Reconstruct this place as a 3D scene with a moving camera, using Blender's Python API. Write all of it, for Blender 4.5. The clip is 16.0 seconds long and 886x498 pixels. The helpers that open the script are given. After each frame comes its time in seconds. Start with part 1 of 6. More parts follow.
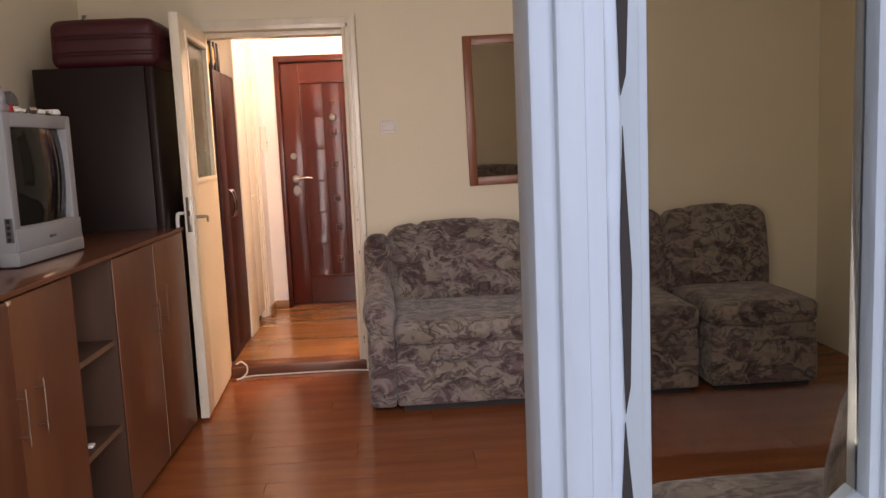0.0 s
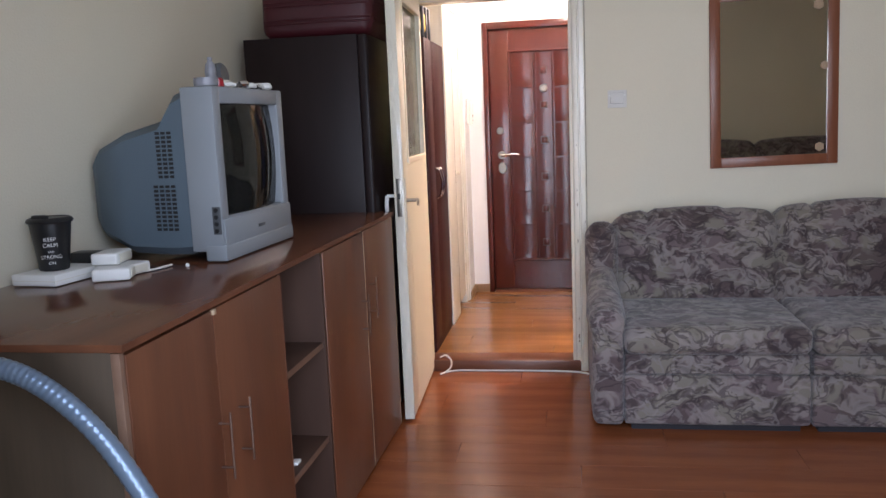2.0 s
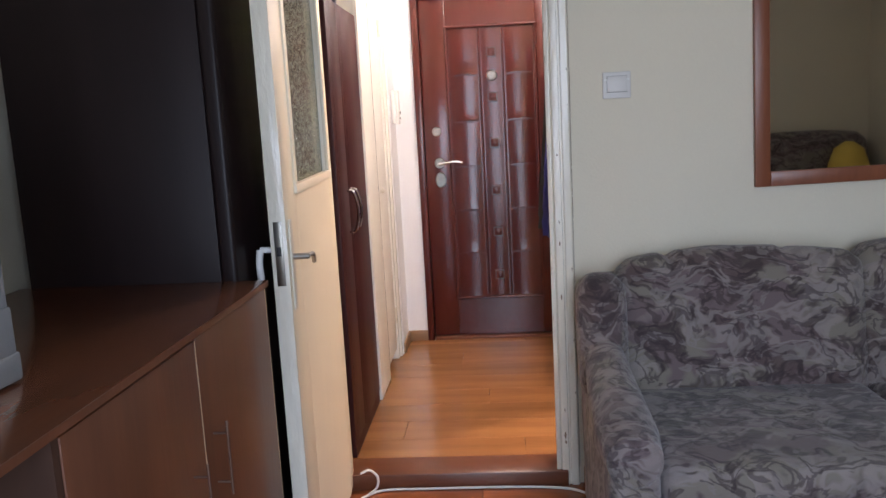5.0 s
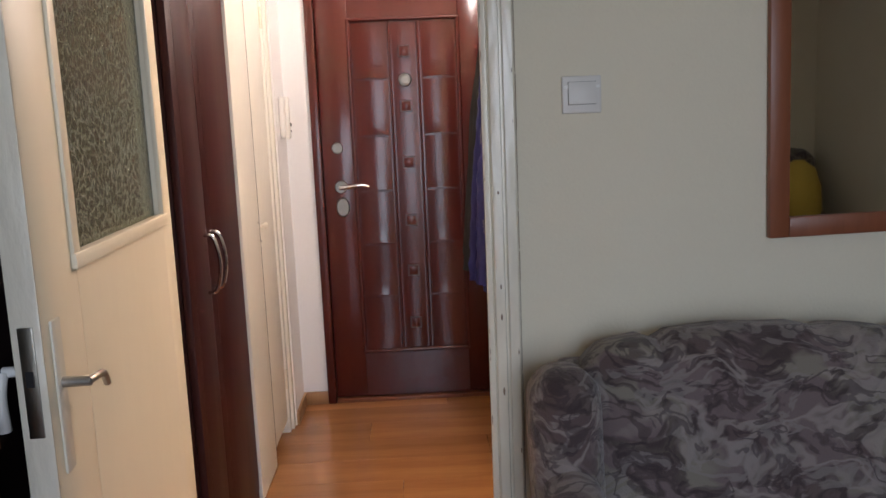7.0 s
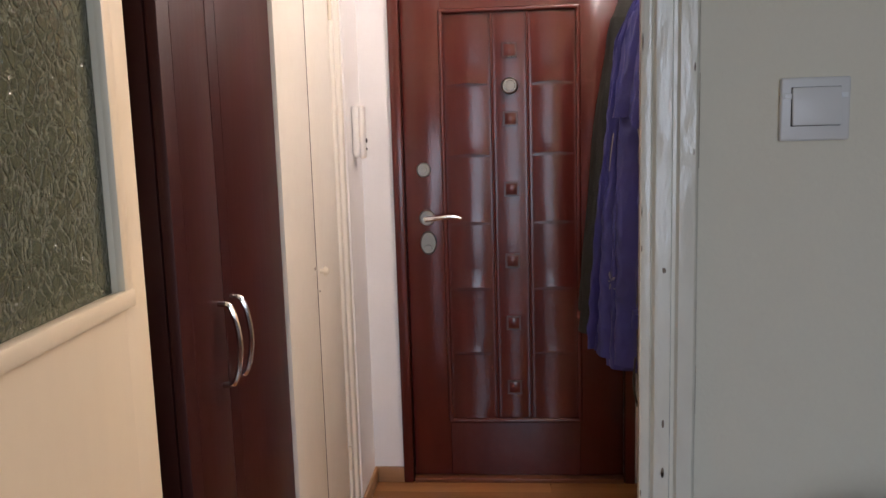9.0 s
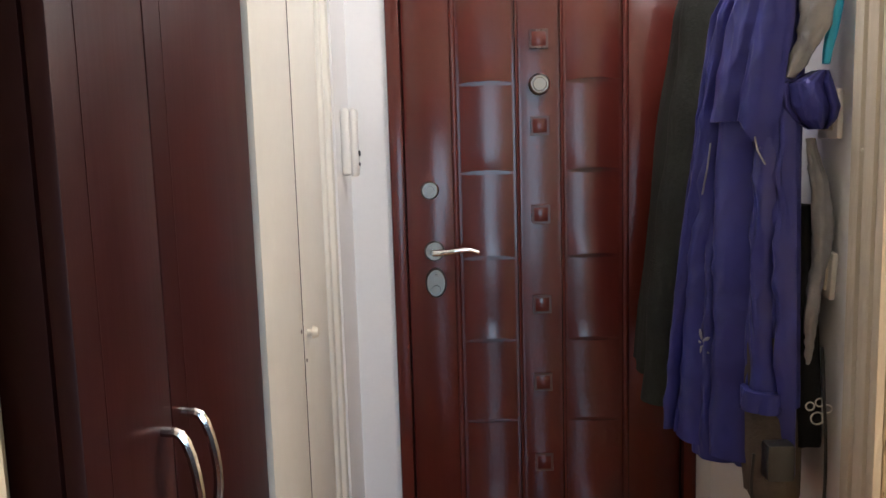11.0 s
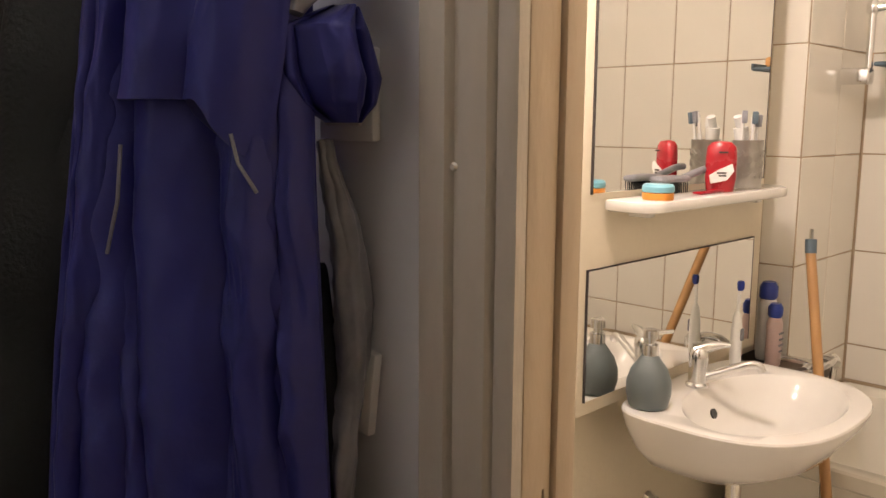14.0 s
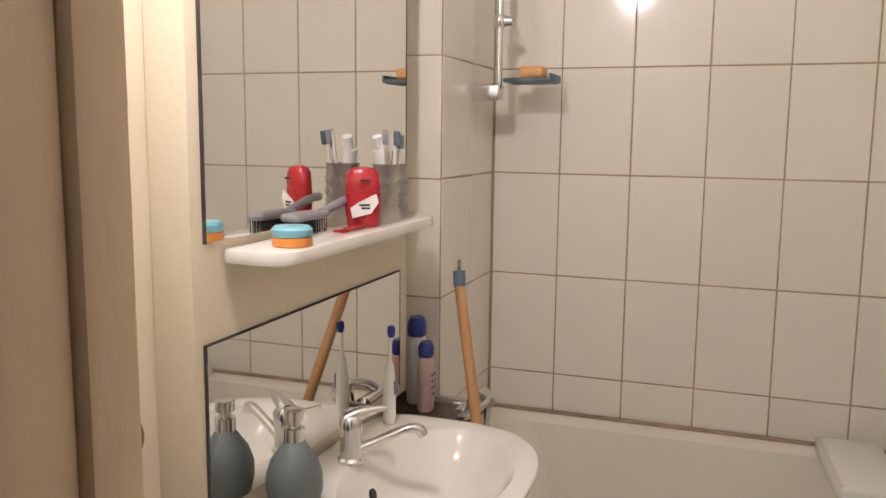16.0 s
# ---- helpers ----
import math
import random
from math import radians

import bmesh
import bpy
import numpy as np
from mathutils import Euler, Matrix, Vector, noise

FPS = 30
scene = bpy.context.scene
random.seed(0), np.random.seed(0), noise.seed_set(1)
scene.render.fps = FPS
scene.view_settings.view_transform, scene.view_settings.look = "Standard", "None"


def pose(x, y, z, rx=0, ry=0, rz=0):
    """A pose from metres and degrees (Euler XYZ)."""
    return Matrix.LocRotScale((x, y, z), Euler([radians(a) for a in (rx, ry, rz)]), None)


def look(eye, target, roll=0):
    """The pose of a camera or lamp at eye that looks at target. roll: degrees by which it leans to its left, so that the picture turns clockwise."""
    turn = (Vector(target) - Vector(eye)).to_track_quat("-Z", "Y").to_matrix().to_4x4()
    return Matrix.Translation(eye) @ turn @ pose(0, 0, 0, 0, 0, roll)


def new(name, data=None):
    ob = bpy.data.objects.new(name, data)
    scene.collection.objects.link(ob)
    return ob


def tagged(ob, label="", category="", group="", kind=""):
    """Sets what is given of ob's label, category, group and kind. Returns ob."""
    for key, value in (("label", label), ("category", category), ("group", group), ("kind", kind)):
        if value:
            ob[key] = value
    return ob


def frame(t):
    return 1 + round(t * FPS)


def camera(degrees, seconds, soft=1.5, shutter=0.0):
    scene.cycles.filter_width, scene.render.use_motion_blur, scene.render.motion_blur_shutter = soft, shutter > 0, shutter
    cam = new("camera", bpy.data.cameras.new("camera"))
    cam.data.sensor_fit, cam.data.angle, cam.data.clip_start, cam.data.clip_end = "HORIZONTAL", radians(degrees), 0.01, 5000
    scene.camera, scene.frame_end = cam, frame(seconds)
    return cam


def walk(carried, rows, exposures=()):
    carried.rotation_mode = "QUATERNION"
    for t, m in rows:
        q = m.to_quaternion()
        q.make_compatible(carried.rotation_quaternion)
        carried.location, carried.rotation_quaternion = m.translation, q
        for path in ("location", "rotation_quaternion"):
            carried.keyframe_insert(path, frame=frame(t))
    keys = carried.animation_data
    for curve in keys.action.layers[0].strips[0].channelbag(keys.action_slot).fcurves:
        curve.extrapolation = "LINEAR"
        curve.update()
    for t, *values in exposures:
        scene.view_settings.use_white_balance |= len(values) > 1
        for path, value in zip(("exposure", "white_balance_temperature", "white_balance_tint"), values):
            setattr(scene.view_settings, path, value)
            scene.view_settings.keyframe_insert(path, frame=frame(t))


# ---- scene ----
cam = camera(56.5, 16.0)
PATH = [
    (0, (-0.294, 0.414, 1.252), (-0.163, 2.394, 0.999), -2.5),
    (0.5, (-0.335, 0.491, 1.257), (-0.411, 2.466, 0.954), -2.7),
    (1, (-0.402, 0.592, 1.282), (-0.5, 2.566, 0.975), -2.6),
    (1.5, (-0.446, 0.683, 1.286), (-0.58, 2.656, 0.983), -2.7),
    (2, (-0.489, 0.888, 1.285), (-0.798, 2.84, 0.981), -2.4),
    (2.5, (-0.516, 1.078, 1.311), (-1.006, 2.995, 1.016), -3.1),
    (3, (-0.568, 1.263, 1.296), (-1.088, 3.172, 1.003), -4.9),
    (3.5, (-0.613, 1.476, 1.304), (-1.024, 3.411, 1.005), -4.5),
    (4, (-0.611, 1.74, 1.277), (-0.898, 3.695, 0.966), -4.2),
    (4.5, (-0.6, 2.025, 1.289), (-0.846, 3.985, 0.974), -3.8),
    (5, (-0.652, 2.283, 1.298), (-0.794, 4.252, 0.976), -3.1),
    (5.2, (-0.676, 2.356, 1.302), (-0.735, 4.33, 0.986), -2.5),
    (7.3, (-0.653, 3.223, 1.324), (-0.579, 5.196, 1.009), -2.5),
    (7.5, (-0.663, 3.282, 1.315), (-0.584, 5.256, 1.004), -2.6),
    (8, (-0.62, 3.507, 1.323), (-0.601, 5.483, 1.016), -2.8),
    (8.5, (-0.604, 3.687, 1.34), (-0.755, 5.657, 1.033), -2.4),
    (9, (-0.667, 3.866, 1.349), (-0.835, 5.838, 1.061), -1.7),
    (9.5, (-0.748, 4.012, 1.355), (-0.875, 5.989, 1.081), -1.7),
    (9.7, (-0.764, 4.069, 1.35), (-0.888, 6.047, 1.079), -1.9),
    (11.8, (-0.919, 4.707, 1.343), (-0.763, 6.684, 1.083), -0.7),
    (12, (-0.918, 4.755, 1.341), (-0.654, 6.72, 1.074), -0.4),
    (12.5, (-0.891, 4.919, 1.326), (-0.466, 6.854, 1.055), 0.1),
    (13, (-0.834, 5.082, 1.33), (-0.221, 6.968, 1.065), -0.6),
    (13.5, (-0.801, 5.219, 1.325), (0.124, 6.972, 1.054), 0.0),
    (13.9, (-0.742, 5.382, 1.331), (0.576, 6.857, 1.036), 0.9),
    (14, (-0.721, 5.399, 1.344), (0.68, 6.795, 1.045), 0.3),
    (14.5, (-0.694, 5.481, 1.374), (0.908, 6.639, 1.067), -0.0),
    (15, (-0.601, 5.523, 1.373), (1.1, 6.528, 1.063), 0.3),
    (15.5, (-0.46, 5.559, 1.367), (1.351, 6.36, 1.087), 0.4),
    (16, (-0.38, 5.605, 1.372), (1.487, 6.268, 1.096), 0.6),
]
EXPOSURES = [
    (0.0, -0.2, 10000, 42), (0.5, -0.2, 9200, 41), (1.0, -0.2, 11800, 53), (1.5, 0.25, 8500, 39), (2.3, -0.04, 6800, 27), (5.0, -0.14, 6600, 26),
    (7.5, -0.7, 7000, 25), (8.5, -0.8, 6900, 27), (9.7, -0.85, 6400, 21), (12.0, -0.9, 5800, 13), (12.5, -1.08, 5900, 15), (13.2, -1.42, 6000, 17), (14.0, -1.75, 6100, 20), (14.6, -2.08, 5900, 20), (16.0, -2.15, 5500, 18),
]
walk(cam, [(t, look(eye, target, roll)) for t, eye, target, roll in PATH], EXPOSURES)

# ---- world and light ----
world = bpy.data.worlds.new("sky")
scene.world = world
world.use_nodes = True
wn = world.node_tree
sky = wn.nodes.new("ShaderNodeTexSky")
sky.sky_type, sky.sun_disc = "NISHITA", False
sky.sun_elevation, sky.sun_rotation = radians(40), radians(60)
wn.nodes["Background"].inputs["Strength"].default_value = 0.12
wn.links.new(sky.outputs["Color"], wn.nodes["Background"].inputs["Color"])


def area(name, m, sx, sy, power, colour, spread=180):
    d = bpy.data.lights.new(name, "AREA")
    d.spread = radians(spread)
    d.shape, d.size, d.size_y, d.energy, d.color = "RECTANGLE", sx, sy, power, colour
    o = new(name, d)
    o.matrix_world = m
    return o


def bulb(name, place, power, colour, radius):
    d = bpy.data.lights.new(name, "POINT")
    d.energy, d.color, d.shadow_soft_size = power, colour, radius
    o = new(name, d)
    o.location = place
    return o


# daylight of the sky in the openings of the window wall
area("window_daylight", look((0.24, 1.135, 1.52), (0.24, 4.0, 1.3)), 0.74, 1.1, 18, (0.66, 0.85, 1.0), 130)
area("balcony_door_daylight", look((-0.53, 1.12, 1.15), (-0.53, 4.0, 1.0)), 0.62, 1.9, 18.5, (0.64, 0.84, 1.0), 120)
area("balcony_sky", look((0.1, -1.5, 3.3), (-0.45, 2.6, 0.6)), 3.0, 1.6, 175, (0.36, 0.63, 1.0))
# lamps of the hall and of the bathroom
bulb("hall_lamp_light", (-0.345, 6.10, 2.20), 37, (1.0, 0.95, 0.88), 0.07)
bulb("bathroom_lamp_light", (0.32, 6.09, 2.04), 120, (1.0, 0.85, 0.68), 0.045)

# ---- materials ----


def material(name, colour, rough=0.6, metal=0.0, vary=0.08, scale=6.0, bump=0.15, bump_scale=60.0, stretch=(1, 1, 1), dark=None, coat=0.0,
             trans=0.0, island=0.0, spec=0.5, rough_vary=0.1):
    """Principled paint with broad mottling, fine grain and a fine relief."""
    m = bpy.data.materials.new(name)
    m.use_nodes = True
    n, l = m.node_tree.nodes, m.node_tree.links
    p = n["Principled BSDF"]
    tc, mp = n.new("ShaderNodeTexCoord"), n.new("ShaderNodeMapping")
    mp.inputs["Scale"].default_value = stretch
    l.new(tc.outputs["Object"], mp.inputs["Vector"])
    big, fine = n.new("ShaderNodeTexNoise"), n.new("ShaderNodeTexNoise")
    big.inputs["Scale"].default_value, big.inputs["Detail"].default_value = scale, 5
    fine.inputs["Scale"].default_value, fine.inputs["Detail"].default_value = bump_scale, 4
    l.new(mp.outputs["Vector"], big.inputs["Vector"])
    l.new(mp.outputs["Vector"], fine.inputs["Vector"])
    mix = n.new("ShaderNodeMix")
    mix.data_type = "RGBA"
    lo = dark or tuple(c * (1 - 2.2 * vary) for c in colour)
    hi = tuple(min(1, c * (1 + vary)) for c in colour)
    mix.inputs["A"].default_value, mix.inputs["B"].default_value = (*lo, 1), (*hi, 1)
    add = n.new("ShaderNodeMath")
    add.operation = "MULTIPLY_ADD"
    add.inputs[1].default_value = 0.35
    half = n.new("ShaderNodeMath")
    half.operation = "MULTIPLY_ADD"
    half.inputs[1].default_value, half.inputs[2].default_value = 1.3, -0.3
    l.new(big.outputs["Fac"], half.inputs[0])
    l.new(fine.outputs["Fac"], add.inputs[0])
    l.new(half.outputs[0], add.inputs[2])
    l.new(add.outputs[0], mix.inputs["Factor"])
    out = mix.outputs["Result"]
    if island:
        info = n.new("ShaderNodeObjectInfo")
        hsv = n.new("ShaderNodeHueSaturation")
        r = n.new("ShaderNodeMapRange")
        r.inputs["To Min"].default_value, r.inputs["To Max"].default_value = 1 - island, 1 + island
        l.new(info.outputs["Random"], r.inputs["Value"])
        l.new(r.outputs["Result"], hsv.inputs["Value"])
        l.new(out, hsv.inputs["Color"])
        out = hsv.outputs["Color"]
    l.new(out, p.inputs["Base Color"])
    rr = n.new("ShaderNodeMapRange")
    rr.inputs["To Min"].default_value, rr.inputs["To Max"].default_value = max(0.02, rough - rough_vary), min(1, rough + rough_vary)
    l.new(big.outputs["Fac"], rr.inputs["Value"])
    l.new(rr.outputs["Result"], p.inputs["Roughness"])
    p.inputs["Metallic"].default_value = metal
    p.inputs["Coat Weight"].default_value = coat
    p.inputs["Transmission Weight"].default_value = trans
    p.inputs["Specular IOR Level"].default_value = spec
    if bump:
        b = n.new("ShaderNodeBump")
        b.inputs["Strength"].default_value, b.inputs["Distance"].default_value = bump, 0.004
        l.new(fine.outputs["Fac"], b.inputs["Height"])
        l.new(b.outputs["Normal"], p.inputs["Normal"])
    return m


def wood(name, colour, dark, along="x", rough=0.35, coat=0.0, island=0.0, grain=9.0, bump=0.06, spec=0.5):
    s = {"x": (0.10, 1, 1), "y": (1, 0.10, 1), "z": (1, 1, 0.10)}[along]
    return material(name, colour, rough, vary=0.1, scale=grain, bump=bump, bump_scale=grain * 9, stretch=s, dark=dark, coat=coat, island=island, spec=spec)


def fabric_print(name):
    """Sofa cloth: curling brush strokes of brown, mauve, grey green and beige."""
    m = material(name, (0.3, 0.27, 0.26), 0.92, vary=0.1, bump=0.5, bump_scale=240, spec=0.15)
    n, l = m.node_tree.nodes, m.node_tree.links
    p = n["Principled BSDF"]
    tc = n["Texture Coordinate"]

    warp = n.new("ShaderNodeTexNoise")
    warp.inputs["Scale"].default_value, warp.inputs["Detail"].default_value = 9.0, 2
    l.new(tc.outputs["Object"], warp.inputs["Vector"])
    bent = n.new("ShaderNodeVectorMath")
    bent.operation = "MULTIPLY_ADD"
    bent.inputs[1].default_value = (0.10, 0.10, 0.10)
    l.new(warp.outputs["Color"], bent.inputs[0])
    l.new(tc.outputs["Object"], bent.inputs[2])

    def strokes(scale, shift, lo, hi, soft, top):
        """A mask of curved strokes: where one noise lies between two values."""
        mp, a, r = n.new("ShaderNodeMapping"), n.new("ShaderNodeTexNoise"), n.new("ShaderNodeValToRGB")
        mp.inputs["Location"].default_value = shift
        mp.inputs["Rotation"].default_value = (0.3, 0.7, 0.4)
        mp.inputs["Scale"].default_value = (0.75, 1, 1.2)
        a.inputs["Scale"].default_value, a.inputs["Detail"].default_value = scale, 3.5
        a.inputs["Roughness"].default_value, a.inputs["Distortion"].default_value = 0.5, 0.7
        l.new(bent.outputs["Vector"], mp.inputs["Vector"])
        l.new(mp.outputs["Vector"], a.inputs["Vector"])
        l.new(a.outputs["Fac"], r.inputs["Fac"])
        e = r.color_ramp.elements
        e[0].position, e[0].color = lo - soft, (0, 0, 0, 1)
        e[1].position, e[1].color = hi + soft, (0, 0, 0, 1)
        e.new(lo).color = (top, top, top, 1)
        e.new(hi).color = (top, top, top, 1)
        return r.outputs["Color"]

    col = None
    for colour, mask in (((0.215, 0.185, 0.148), strokes(4.5, (0, 0, 0), 0.53, 0.80, 0.05, 0.9)), ((0.090, 0.060, 0.058), strokes(6.0, (3, 1, 2), 0.20, 0.44, 0.04, 0.8)),
                         ((0.045, 0.030, 0.030), strokes(7.0, (5, 2, 8), 0.480, 0.510, 0.035, 0.70)), ((0.31, 0.26, 0.235), strokes(7.5, (1, 9, 4), 0.535, 0.570, 0.035, 0.60)),
                         ((0.25, 0.215, 0.20), strokes(13.0, (2, 4, 7), 0.56, 0.62, 0.03, 0.55)), ((0.045, 0.030, 0.032), strokes(14.0, (8, 3, 1), 0.40, 0.44, 0.025, 0.6))):
        mx = n.new("ShaderNodeMix")
        mx.data_type = "RGBA"
        mx.inputs["A"].default_value, mx.inputs["B"].default_value = (0.160, 0.116, 0.112, 1), (*colour, 1)
        if col:
            l.new(col, mx.inputs["A"])
        l.new(mask, mx.inputs["Factor"])
        col = mx.outputs["Result"]
    l.new(col, p.inputs["Base Color"])
    p.inputs["Sheen Weight"].default_value = 0.25
    return m


def glass(name, colour=(1, 1, 1), rough=0.0, pattern=0.0, ior=1.45):
    m = bpy.data.materials.new(name)
    m.use_nodes = True
    n, l = m.node_tree.nodes, m.node_tree.links
    p = n["Principled BSDF"]
    p.inputs["Base Color"].default_value = (*colour, 1)
    p.inputs["Transmission Weight"].default_value, p.inputs["Roughness"].default_value, p.inputs["IOR"].default_value = 1.0 - 0.35 * (pattern > 0), rough, ior
    if pattern:
        tc, vo, b = n.new("ShaderNodeTexCoord"), n.new("ShaderNodeTexVoronoi"), n.new("ShaderNodeBump")
        no = n.new("ShaderNodeTexNoise")
        no.inputs["Scale"].default_value = 30
        vm = n.new("ShaderNodeVectorMath")
        vm.operation = "MULTIPLY_ADD"
        vm.inputs[1].default_value = (0.035, 0.035, 0.035)
        l.new(tc.outputs["Object"], no.inputs["Vector"])
        l.new(no.outputs["Color"], vm.inputs[0])
        l.new(tc.outputs["Object"], vm.inputs[2])
        vo.feature, vo.inputs["Scale"].default_value = "DISTANCE_TO_EDGE", 50
        r = n.new("ShaderNodeMapRange")
        r.inputs["From Max"].default_value = 0.12
        l.new(vm.outputs["Vector"], vo.inputs["Vector"])
        l.new(vo.outputs["Distance"], r.inputs["Value"])
        l.new(r.outputs["Result"], b.inputs["Height"])
        b.inputs["Strength"].default_value, b.inputs["Distance"].default_value = pattern, 0.004
        l.new(b.outputs["Normal"], p.inputs["Normal"])
    return m


def glowing(name, colour, strength):
    m = bpy.data.materials.new(name)
    m.use_nodes = True
    p = m.node_tree.nodes["Principled BSDF"]
    p.inputs["Emission Color"].default_value, p.inputs["Emission Strength"].default_value = (*colour, 1), strength
    return m


